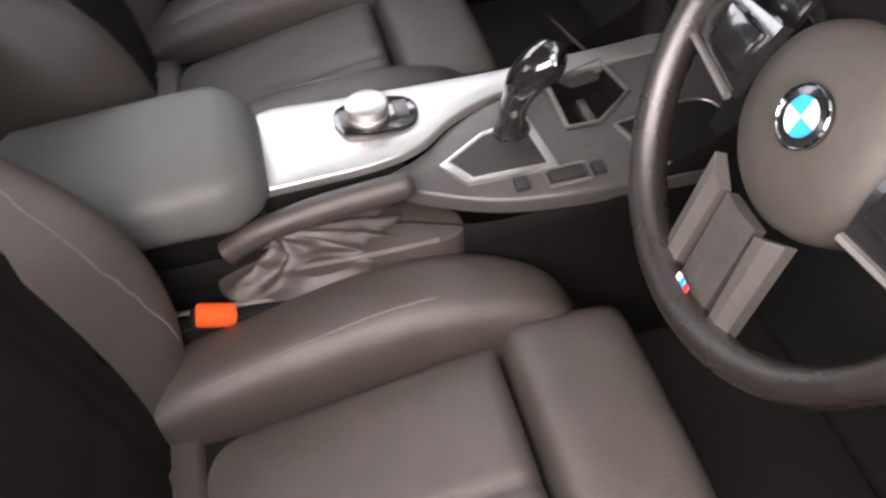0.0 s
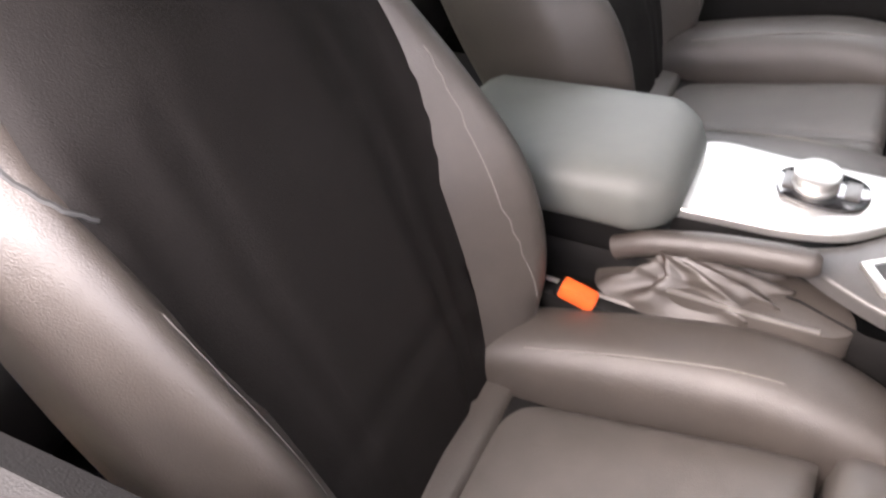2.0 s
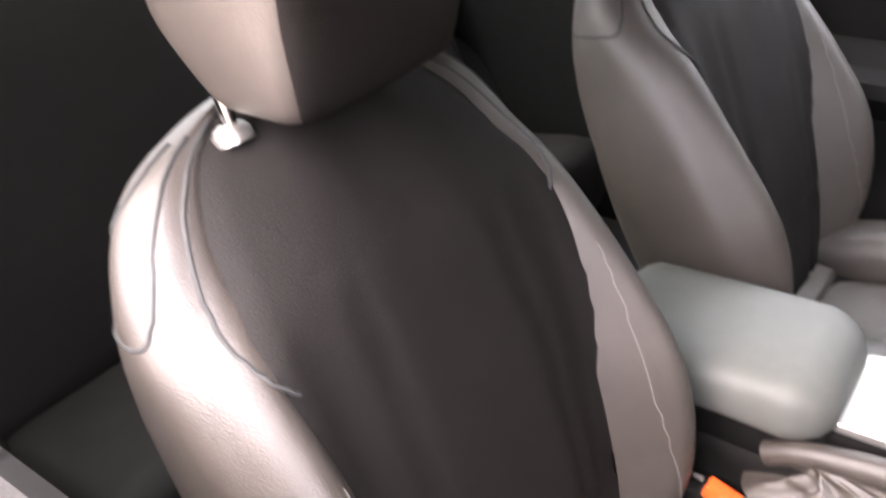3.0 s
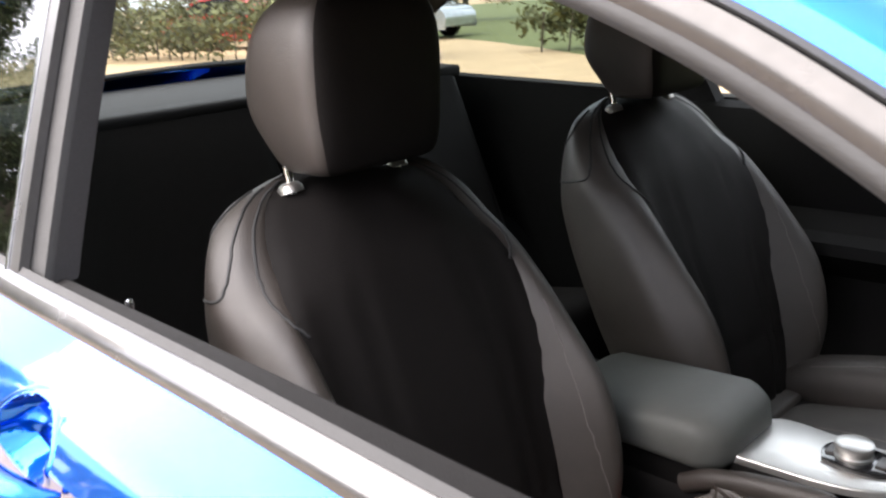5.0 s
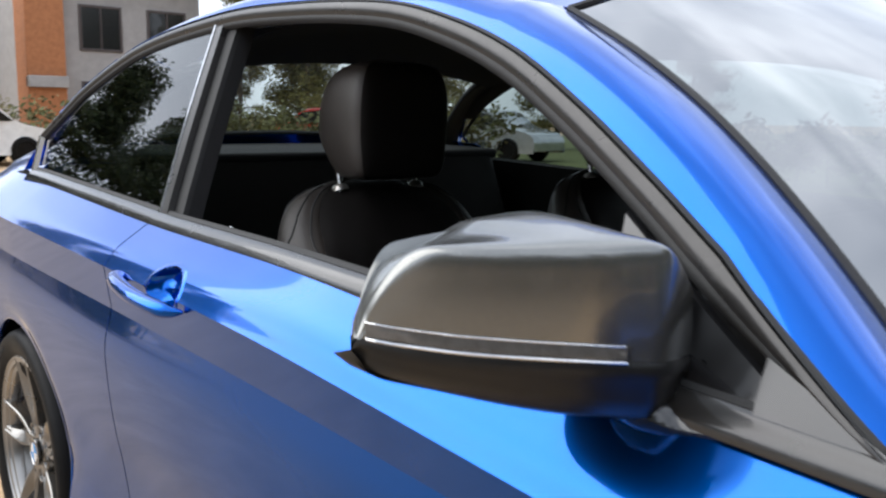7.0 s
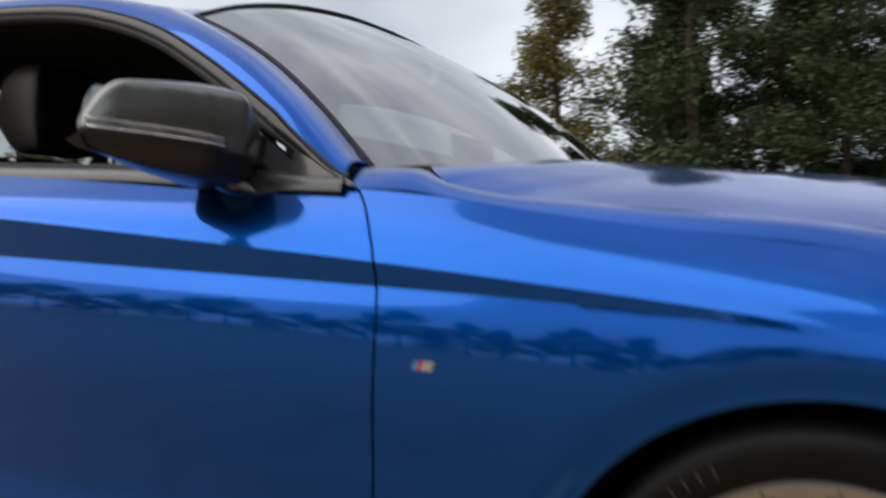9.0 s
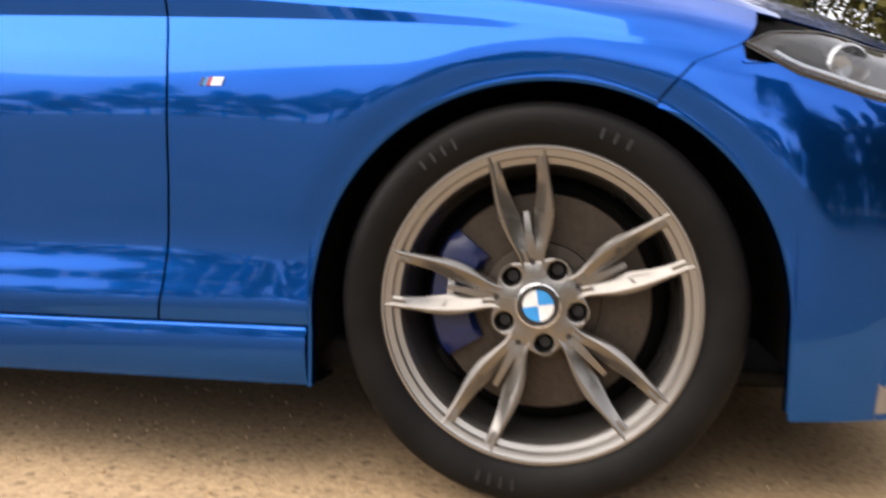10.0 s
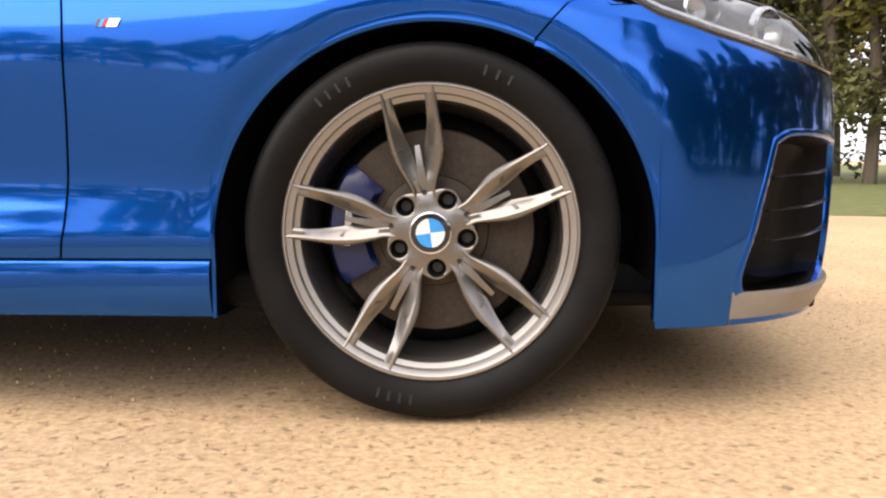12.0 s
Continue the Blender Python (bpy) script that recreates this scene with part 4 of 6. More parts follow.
# wing badge: a small striped flash
for flip in (False, True):
    bd = empty("wing_badge", car, label="small chrome badge with coloured stripes")
    for i, (mt, x0, x1) in enumerate(((CHROME, -.511, -.493), (BADGE_RED, -.5175, -.5115), (BADGE_BLUE, -.524, -.518), (SATIN_TRIM, -.530, -.5245))):
        g = [[flank(x + (z - .65) * .5, z, .003) for z in (.643, .650, .656)] for x in np.linspace(x0, x1, 3)]
        part("stripe", surface(g, flip=flip), mt, bd)

# ---- door mirrors ----
# stations from the foot outwards: side, top, crease-side front, rear edge, lowest point of the shell
M_KEYS = [(-.757, .968, -.905, -.960, .898), (-.775, 1.000, -.880, -.975, .896), (-.80, 1.020, -.866, -.985, .893), (-.84, 1.049, -.855, -.992, .895), (-.87, 1.063, -.860, -.997, .902),
          (-.91, 1.062, -.872, -1.000, .910), (-.95, 1.056, -.895, -1.004, .920), (-.985, 1.052, -.920, -1.006, .930), (-1.008, 1.047, -.942, -1.006, .937), (-1.024, 1.030, -.960, -1.004, .942), (-1.036, 1.004, -.976, -1.002, .949), (-1.042, .979, -.987, -.999, .957)]
M_TAB = spline(M_KEYS, 80)
MY, MT, MF, MR, MB = (M_TAB[:, k] for k in range(5))


SHELL_BLACK = material("black_mirror_shell", (0.012, 0.012, 0.012), rough=.30, spec=.35, scale=60, rough2=.40)
MIRROR_LENS = material("smoked_indicator_lens", (0.10, 0.095, 0.09), rough=.10, color2=(.07, .065, .06), scale=90, coat=.8)


def strip_z(y):
    """Height of the joint between the mirror's cap and its black lower shell."""
    return float(np.interp(-y, [.757, .775, .85, .92, 1.00, 1.03, 1.041], [.942, .945, .953, .962, .970, .974, .976]))


for flip in (False, True):
    mirror = empty("door_mirror", car, label="door mirror in a grey painted cap on a black foot")
    g, gi, gl_rows = [], [], []
    for y in np.linspace(MY[0], MY[-1], 70):
        zt, zb, xf, xr = (np.interp(-y, -MY, q) for q in (MT, MB, MF, MR))
        lx, q = xf - xr, zt - 1.049
        d = .5 * (q + math.sqrt(q * q + .00004)) + .001
        back = float(np.interp(-y, [.93, 1.0, 1.03, 1.042], [0, .018, .014, .004]))
        zc, zl = zt - d, strip_z(y) + .001
        h = max(.004, zc - zl)
        keys = [(xr, zt - .004 - back), (xr + .22 * lx, zt - .72 * back), (xr + .50 * lx, zt - .20 * d - .36 * back), (xr + .76 * lx, zt - .56 * d), (xf - .085 * lx, zc + .10 * d), (xf - .024 * lx, zc - .07 * h), (xf - .004 * lx, zc - .30 * h), (xf + .001, zc - .65 * h), (xf, zl)]
        g.append([(q_[0], y, q_[1]) for q_ in spline(keys, 36)])
        gl_rows.append([(xr + .006, y, zb + .02 + (zt - zb - .02) * k) for k in np.linspace(.06, .94, 7)])
    g.append([(sum(p[0] for p in g[-1]) / 36, MY[-1] - .0025, sum(p[2] for p in g[-1]) / 36)] * 36)
    part("cap", surface(g, flip=flip), MIRROR_CAP, mirror, "satin grey mirror cap", angle=50)
    part("mirror_glass", surface(gl_rows, flip=flip), MIRROR_GLASS, mirror)
    # indicator: clear band between two bright edges, round the outer end of the shell
    lens, edges = [], ([], [])
    for y in np.linspace(-.885, -1.0405, 44):
        xf, z = float(np.interp(-y, -MY, MF)), strip_z(y)
        lens.append([(xf - .010, y, z + .0135), (xf + .0016, y, z + .0130), (xf + .0030, y, z + .008), (xf + .0034, y, z + .003), (xf - .010, y, z)])
        edges[0].append((xf + .0018, y, z + .0132))
        edges[1].append((xf + .0034, y, z + .0008))
    part("indicator_lens", surface(lens, flip=flip), MIRROR_LENS, mirror, "smoked clear indicator band", angle=60)
    for e_, w_ in zip(edges, (.0007, .0013)):
        part("strip_edge", tube(e_, w_, 6, flip=flip), CHROME, mirror)
    part("strip_end", rbox((.006, .006, .016), .002, 2, pose(float(np.interp(.882, -MY, MF)), .882 if flip else -.882, strip_z(-.882) + .006)), SATIN_TRIM, mirror)
    # black lower shell and foot
    gb = []
    for y in np.linspace(MY[0], MY[-1], 40):
        zb, xf, xr = (float(np.interp(-y, -MY, q)) for q in (MB, MF, MR))
        zs = strip_z(y)
        h = zs - zb
        gb.append([(xf - .001, y, zs + .001), (xf + .002, y, zs - .003), (xf + .001, y, zs - .012 * min(1, h / .04)), (xf - .003, y, zs - .016 * min(1, h / .04)), (xf - .006, y, zb + .45 * h), (xf - .016, y, zb + .14 * h), (xf - .036, y, zb + .02 * h), ((xf + xr) / 2, y, zb), (xr + .012, y, zb + .12 * h), (xr + .002, y, zb + .5 * h), (xr, y, zs)])
    gb.append([(sum(p[0] for p in gb[-1]) / 11, MY[-1] - .0025, sum(p[2] for p in gb[-1]) / 11)] * 11)
    part("lower_shell", surface(gb, flip=flip), SHELL_BLACK, mirror, angle=60)
    foot = spline([(-.915, -.850, .925), (-.900, -.820, .902), (-.865, -.795, .894), (-.80, -.790, .898)], 14)
    part("foot", tube(foot, list(np.linspace(.040, .026, 14)), 14, squash=.55, flip=flip), GLOSS_BLACK, mirror)

# ---- wheels ----
def build_wheel(radius, name, label):
    """A wheel at the origin whose outer face looks towards -y."""
    w = empty(name, car, label=label)
    # tyre
    prof = [(.232, .010), (.2445, .000), (.2485, -.004), (.256, -.009), (.272, -.0135), (.288, -.014), (.297, -.010), (.304, -.002), (.308, .010), (radius, .030),
            (radius, .060), (radius - .007, .0605), (radius - .007, .068), (radius, .0685), (radius, .11), (radius - .007, .1105), (radius - .007, .118), (radius, .1185), (radius, .180), (.309, .205), (.28, .214), (.24, .205)]
    prof = [(min(r, radius), d - .002) for r, d in prof]
    tyre = part("tyre", lathe(prof, 128), TYRE, w, "low-profile black tyre", angle=30)
    bars = []
    for a0, n, wd in ((118, 4, 2.6), (62, 3, 3.0), (252, 4, 2.4)):
        for i in range(n):
            a = radians(a0 + i * (wd + 1.4))
            for k in range(2):
                b = rbox((.009, .0016, .0045), .0006, 1, pose(0, 0, 0) @ Matrix.Rotation(-a, 4, "Y") @ Matrix.Translation((.270 + k * .008, -.0162, 0)))
                bars.append(b)
    tagged(part("raised_marking", merge(*bars), MARKING, tyre), kind="stuff")
    # rim: lip, barrel
    rim_prof = [(.2405, .012), (.2440, .003), (.2440, -.002), (.2415, -.0045), (.2385, -.0045), (.2370, -.0015), (.2330, .0000), (.2270, .0010), (.2245, .0075), (.2215, .0085), (.2160, .0100), (.2135, .016), (.2120, .034)]
    part("rim_lip", lathe(rim_prof, 128), LIP, w, "bright machined rim lip", angle=35)
    part("barrel", lathe([(.2120, .034), (.205, .055), (.199, .09), (.204, .17), (.215, .195)], 96), ALLOY, w, angle=35)
    # hub plate with five bolt holes
    def hub_outline():
        pts = []
        for i in range(180):
            a = 2 * math.pi * i / 180
            d = math.cos(5 * (a - radians(63)))
            pts.append(((.0725 + .006 * d) * math.cos(a), (.0725 + .006 * d) * math.sin(a)))
        return pts
    holes = []
    for k in range(5):
        a = radians(63 + 72 * k)
        holes.append([(.060 * math.cos(a) + .0150 * math.cos(t), .060 * math.sin(a) + .0150 * math.sin(t)) for t in np.linspace(0, 2 * math.pi, 24, endpoint=False)])
    face = Matrix.Rotation(radians(90), 4, "X")
    hub = slab(hub_outline(), .034, Matrix.Translation((0, .020, 0)) @ face, .0035, 2, holes)
    part("hub", hub, ALLOY, w, angle=40)
    for k in range(5):
        a = radians(63 + 72 * k)
        b = lathe([(.0148, .036), (.0148, .026), (.0120, .024), (.0105, .030), (.0085, .030), (.0085, .018), (.0001, .018)], 20, Matrix.Translation((.060 * math.cos(a), 0.022, .060 * math.sin(a))))
        part("wheel_bolt", b, BOLT_DARK, w)
    for k in range(5):
        a = radians(27 + 72 * k)
        part("valve_hole", lathe([(.0042, .0), (.0030, .0006), (.0001, .0006)], 12, Matrix.Translation((.0665 * math.cos(a), .0188, .0665 * math.sin(a)))), BOLT_DARK, w)
    # five twin spokes
    def arm(side, back=False):
        R_ = [.058, .075, .095, .115, .135, .155, .175, .195, .212, .226, .2365]
        OFF = [.0095, .0114, .0172, .0226, .0266, .0302, .0330, .0348, .0357, .0362, .0365]
        WID = [.0098, .0099, .0124, .0150, .0160, .0144, .0116, .0097, .0091, .0092, .0110]
        DEP = [.021, .0195, .0175, .0150, .0122, .0095, .0070, .0045, .0022, .0005, -.0010]
        rows_a = []
        for r, o, wd, d in zip(spline([(v,) for v in R_], 30)[:, 0], spline([(v,) for v in OFF], 30)[:, 0], spline([(v,) for v in WID], 30)[:, 0], spline([(v,) for v in DEP], 30)[:, 0]):
            t = (r - .058) / .1785
            ridge = .62 - .7 * t * (1 - t)          # the raised ridge wanders across the arm
            dish = .013 * math.sin(math.pi * min(1, max(0, (r - .085) / .12)))
            sec = [(-1.0, .028), (-1.0, .004 + dish), (-.55, .0010 + dish * .9), (-.05 + ridge * .3, .0012), (ridge, -.0018), (.80, -.0008), (1.0, .0020), (1.0, .028)]
            rows_a.append([Vector((r, d + q, side * (o + wd * p))) for p, q in sec])
        return rows_a
    for k in range(5):
        a = 27 + 72 * k
        turn = Matrix.Rotation(radians(-a), 4, "Y")
        spoke = empty("twin_spoke", w)
        for side in (1, -1):
            rows_a = [[turn @ p for p in r] for r in arm(side)]
            part("arm", surface(rows_a, close_v=True, cap=True), ALLOY, spoke, angle=22)
        # thin raised web inside the fork
        web = [[turn @ Vector((r, .024 - .004 * math.sin(math.pi * (r - .06) / .085), z)) for z in np.linspace(-wd, wd, 5)] for r, wd in zip(np.linspace(.06, .145, 10), np.linspace(.008, .004, 10))]
        thicken(part("web", surface(web), ALLOY, spoke), .012, 1)
    # centre cap with quartered roundel
    capo = part("centre_cap", lathe([(.034, .018), (.034, .012), (.0325, .0105), (.0255, .0100), (.0245, .0108), (.0001, .0108)], 48), GLOSS_BLACK, w)
    part("cap_ring", lathe([(.0345, .0125), (.0345, .0098), (.0325, .0092), (.0318, .0102)], 48), CHROME, capo)
    for k in range(4):
        pts = [(0, 0)] + ring_pts(.0238, 13, radians(8 + 90 * k), radians(98 + 90 * k), True)
        part("roundel_quarter", slab(pts, .001, Matrix.Translation((0, .0096, 0)) @ face), (BADGE_BLUE, BADGE_WHITE)[k % 2], capo)
    # brake disc and blue caliper
    disc = part("brake_disc", lathe([(.150, .098), (.172, .098), (.172, .074), (.170, .072), (.095, .072), (.093, .066), (.060, .062), (.001, .062)], 72), DISC, w)
    part("hub_carrier", lathe([(.145, .105), (.185, .105), (.20, .125), (.20, .185), (.001, .185)], 48), LINER, w)
    g = []
    for a in np.linspace(radians(140), radians(212), 18):
        e = min(1, min(a - radians(139), radians(213) - a) * 9)
        ri, ro = .108, .176 - .006 * (1 - e)
        g.append([Vector((r * math.cos(a), d, r * math.sin(a))) for r, d in ((ri, .075), (ri, .060), (ri + .008, .050 + .006 * (1 - e)), (ro - .022, .047 + .008 * (1 - e)), (ro - .004, .052 + .006 * (1 - e)), (ro + .002, .062), (ro + .002, .11), (ri, .11))])
    cal = part("brake_caliper", surface(g, close_v=True, cap=True), CALIPER, w, "blue enamelled brake caliper", angle=40)
    part("caliper_bar", rbox((.012, .006, .07), .002, 2, Matrix.Rotation(radians(-176), 4, "Y") @ Matrix.Translation((.142, .046, 0))), CHROME, cal)
    return w


WHEEL_Y = -.862
fw = build_wheel(.310, "front_wheel", "bronze-grey twin-spoke alloy wheel on a low tyre")
fw.matrix_basis = Matrix.Translation((0, WHEEL_Y, .312))
rw = copy_thing(fw, Matrix.Translation((-2.69, WHEEL_Y, .312)))
for x in (0, -2.69):
    copy_thing(fw, Matrix.Translation((x, -WHEEL_Y, .312)) @ Matrix.Rotation(math.pi, 4, "Z"))
rw.name = "rear_wheel"

# ---- cabin ----
# floor, tunnel, bulkheads
part("cabin_floor", rbox((2.2, 1.50, .04), .01, m=pose(-1.75, 0, .245)), CARPET, car)
tun = [(-.70, .30), (-1.0, .36), (-1.3, .385), (-1.8, .37), (-2.1, .34)]
g = [[(x, y, .26 + (z - .26) * f) for y, f in ((-.17, 0), (-.145, .7), (-.11, .95), (-.05, 1), (.05, 1), (.11, .95), (.145, .7), (.17, 0))] for x, z in spline(tun, 16)]
part("tunnel", surface(g), CARPET, car)
part("front_bulkhead", rbox((.06, 1.50, .60), .02, m=pose(-.62, 0, .55, 0, 12, 0)), CARPET, car)
part("rear_bulkhead", rbox((.05, 1.40, .72), .02, m=pose(-2.85, 0, .65)), LINER, car)
part("parcel_shelf", rbox((.40, 1.24, .03), .012, m=pose(-2.80, 0, 1.035, 0, 2, 0)), HEADLINER, car)
# inner door and side panels
for flip in (False, True):
    sg = 1 if flip else -1
    g = []
    for x in np.linspace(-2.02, -.66, 30):
        zb = BELT(x) + .006
        col = []
        for w, z in ((.770, zb), (.752, zb + .004), (.735, zb - .010), (.722, zb - .06), (.718, .80), (.725, .74), (.700, .70), (.665, .685), (.660, .66), (.690, .63), (.720, .60), (.728, .45), (.690, .36), (.720, .28)):
            col.append((x, -w, z))
        g.append(col)
    dc = part("door_card", surface(g, flip=flip), PLASTIC, car, "black grained inner door panel with armrest", angle=30)
    # shade at the cabin's rear is put into this panel's near-black colour
    g = [[(x, -w, z) for w, z in ((.790, BELT(x)), (.745, BELT(x) + .01), (.705, .85), (.690, .60), (.66, .50), (.69, .26))] for x in np.linspace(-2.95, -2.02, 14)]
    part("rear_side_panel", surface(g, flip=flip), LINER, car, "rear side panel coloured near-black for the cabin's shade", angle=30)
    # inner lining of pillars and roof rail
    g = []
    for i in range(88, 6, -1):
        x, z = TOP[i]
        x2, z2 = rail_pts(i)
        a = Vector(side_pt(x, z, -.012))
        b = Vector((x2 - .01, -(glass_y(z2) - .075), z2 - .006))
        g.append([tuple(a), tuple(a.lerp(b, .5) + Vector((0, .006, -.012))), tuple(b)])
    part("pillar_lining", surface(g, flip=flip), HEADLINER, car, angle=60)
    g = []
    for z in np.linspace(.955, 1.31, 8):
        x = pillar_x(z)
        g.append([side_pt(x - .07, z, -.018), side_pt(x - .07, z, -.045), side_pt(x + .055, z, -.045), side_pt(x + .06, z, -.014)])
    part("centre_pillar", surface(g, flip=flip), HEADLINER, car, angle=40)
    # lock pin on the door's shoulder
    pin = lathe([(.0001, .030), (.0035, .029), (.0045, .026), (.0045, .020), (.0030, .017), (.0030, -.012)], 12, Matrix.Translation((-1.804, -.742 if not flip else .742, .928)) @ Matrix.Rotation(radians(90), 4, "X"))
    part("lock_pin", pin, CHROME, car, "bright door lock pin")

# dashboard, binnacle and vents
def dash_warp(p):
    return (p.x + .10 * (p.y / .7) ** 2 * -1, p.y, p.z + .02 * math.cos(p.y * 2.2) + (-.06 * max(0, -p.x - .05)))


dash = part("dashboard", rbox((.36, 1.38, .26), .06, 4, pose(-.815, 0, .82), cuts=8, warp=dash_warp), PLASTIC, car, "black soft-touch dashboard", angle=60)
part("dash_trim", rbox((.012, .98, .035), .004, 2, pose(-.985, .17, .81)), ALUMINIUM, dash)
bi = part("instrument_binnacle", rbox((.20, .40, .13), .04, 4, pose(-.905, -.37, .955, 0, 8, 0)), PLASTIC, car)
part("instrument_glass", rbox((.006, .33, .10), .002, 2, pose(-1.008, -.37, .93, 0, -14, 0)), GLOSS_BLACK, bi)
for y in (-.45, -.29):
    part("dial_ring", tube([(-1.014 + .25 * (q[1]) , y + q[0], .93 + q[1]) for q in ring_pts(.045, 32, end=True)], .003, 6), CHROME, bi)
part("console_fascia", rbox((.20, .28, .26), .03, 3, pose(-.88, 0, .70, 0, -28, 0)), PLASTIC, car)
part("infotainment_screen", rbox((.015, .22, .10), .006, 2, pose(-.86, .02, 1.02, 0, -8, 0)), GLOSS_BLACK, car)
part("knee_panel", rbox((.05, .60, .28), .02, 3, pose(-.93, -.38, .60, 0, 25, 0)), PLASTIC, car)
part("glovebox", rbox((.05, .60, .28), .02, 3, pose(-.93, .38, .64, 0, 18, 0)), PLASTIC, car)

# steering wheel
SWC, TILT = Vector((-1.0685, -.383, .8125)), 27.0
steer = empty("steering_wheel", car, label="leather sports steering wheel with silver spokes and a quartered roundel")
sm = Matrix.Translation(SWC) @ Matrix.Rotation(radians(-90), 4, "Z") @ Matrix.Rotation(radians(90 - TILT), 4, "X")
# local frame: x to the car's right, y up along the wheel, z towards the driver
sw_r = .187
rim_rows = []
for a in np.linspace(0, 2 * math.pi, 72, endpoint=False):
    k = .0165 + .0022 * (math.exp(-(math.sin(a - radians(25)) ** 2) * 12) if 0 < math.degrees(a) < 60 else 0)
    rad = Vector((math.cos(a), math.sin(a), 0))
    rim_rows.append([sm @ (rad * (sw_r + k * .95 * math.cos(t)) + Vector((0, 0, k * 1.12 * math.sin(t)))) for t in np.linspace(0, 2 * math.pi, 14, endpoint=False)])
part("rim", surface(rim_rows, close_u=True, close_v=True), material("steering_leather", (0.016, 0.0135, 0.012), rough=.24, scale=60, bump=.25, bump_scale=900, rough2=.34, spec=.7), steer, "dark leather rim")
hubs = [(.088 * math.cos(a) * (1.0 if math.sin(a) > -.3 else 1.0), (.080 if math.sin(a) > 0 else .086) * math.sin(a)) for a in np.linspace(0, 2 * math.pi, 48, endpoint=False)]
gh = []
for r_, dz in ((1.0, -.06), (1.0, -.016), (.97, -.006), (.88, .003), (.6, .011), (.3, .0145), (.02, .0155)):
    gh.append([sm @ Vector((p[0] * r_, p[1] * r_ * .98, dz)) for p in hubs])
part("airbag_cover", surface(gh, close_v=True), material("airbag_cover_vinyl", (0.046, 0.041, 0.035), rough=.5, scale=80, bump=.3, bump_scale=900, rough2=.56), steer, "warm grey round airbag cover", angle=50)
def blade(pts_in, pts_out, z0, z1, mat, name):
    rows_b = []
    for t in np.linspace(0, 1, 8):
        a = Vector((*pts_in[0], z0)).lerp(Vector((*pts_out[0], z1)), t)
        b = Vector((*pts_in[1], z0)).lerp(Vector((*pts_out[1], z1)), t)
        rows_b.append([sm @ p for p in (a + Vector((0, 0, -.012)), a, a.lerp(b, .5) + Vector((0, 0, .004)), b, b + Vector((0, 0, -.012)))])
    return part(name, surface(rows_b, close_v=True, cap=True), mat, steer, angle=30)


SILVER = material("satin_silver_plastic", (0.34, 0.32, 0.30), rough=.30, metal=.85, color2=(.29, .275, .26), scale=70, rough2=.4)
SILVER_DULL = material("dull_silver_plastic", (0.20, 0.19, 0.18), rough=.36, metal=.8, scale=70, rough2=.45)
blade([(-.056, -.070), (-.028, -.086)], [(-.056, -.170), (-.032, -.178)], .012, -.004, SILVER, "lower_spoke")
blade([(.028, -.086), (.056, -.070)], [(.032, -.178), (.056, -.170)], .012, -.004, SILVER, "lower_spoke")
blade([(-.022, -.084), (.022, -.084)], [(-.022, -.176), (.022, -.176)], .009, -.006, SILVER_DULL, "spoke_infill")
for s_ in (-1, 1):
    blade([(s_ * .078, .034), (s_ * .082, -.034)], [(s_ * .176, .022), (s_ * .178, -.028)], .010, -.004, GLOSS_BLACK, "side_spoke")
    part("spoke_accent", tube([sm @ Vector((s_ * r, -.034 + .006 * (r - .08) / .1, .012 - .014 * (r - .08) / .1)) for r in np.linspace(.082, .172, 8)], .004, 6), SILVER, steer)
    part("button_pad", rbox((.05, .034, .008), .004, 2, sm @ Matrix.Translation((s_ * .112, .004, .012))), GLOSS_BLACK, steer)
rou = part("roundel_plate", slab(ring_pts(.0235, 40), .006, sm @ Matrix.Translation((0, .004, .0205)), .001), GLOSS_BLACK, steer, "dark roundel with blue and white quarters")
part("roundel_rim", tube([sm @ Vector((p[0], p[1] + .004, .0205)) for p in ring_pts(.0235, 40, end=True)], .0014, 6), CHROME, rou)
for k in range(4):
    pts = [(0, 0)] + ring_pts(.0152, 11, radians(90 * k), radians(90 + 90 * k), True)
    part("roundel_quarter", slab(pts, .001, sm @ Matrix.Translation((0, .004, .0217))), (BADGE_WHITE, BADGE_BLUE)[k % 2], rou)
for i, mt in enumerate((BADGE_WHITE, BADGE_BLUE, BADGE_RED)):
    part("spoke_flash", rbox((.006, .012, .002), .0006, 1, sm @ Matrix.Translation((-.012 + i * .007, -.172, .004))), mt, steer)
part("steering_column", tube([sm @ Vector((0, 0, -.03)), sm @ Vector((0, 0, -.14)), sm @ Vector((0, -.01, -.30))], [.055, .060, .07], 16), PLASTIC, car)
for s_ in (-1, 1):
    st = spline([sm @ Vector((s_ * .05, .03, -.055)), sm @ Vector((s_ * .11, .045, -.045)), sm @ Vector((s_ * .165, .055, -.03))], 10)
    part("column_stalk", tube(st, list(np.linspace(.009, .013, 10)), 10), GLOSS_BLACK, car)
    pd = [(s_ * .10, .075), (s_ * .135, .078), (s_ * .142, .03), (s_ * .125, .0), (s_ * .10, .02)]
    part("shift_paddle", slab(pd, .006, sm @ Matrix.Translation((0, 0, -.022)), .0015), GLOSS_BLACK, steer)

# ---- centre console ----
cons = empty("centre_console", car, label="black centre console with a brushed aluminium top")
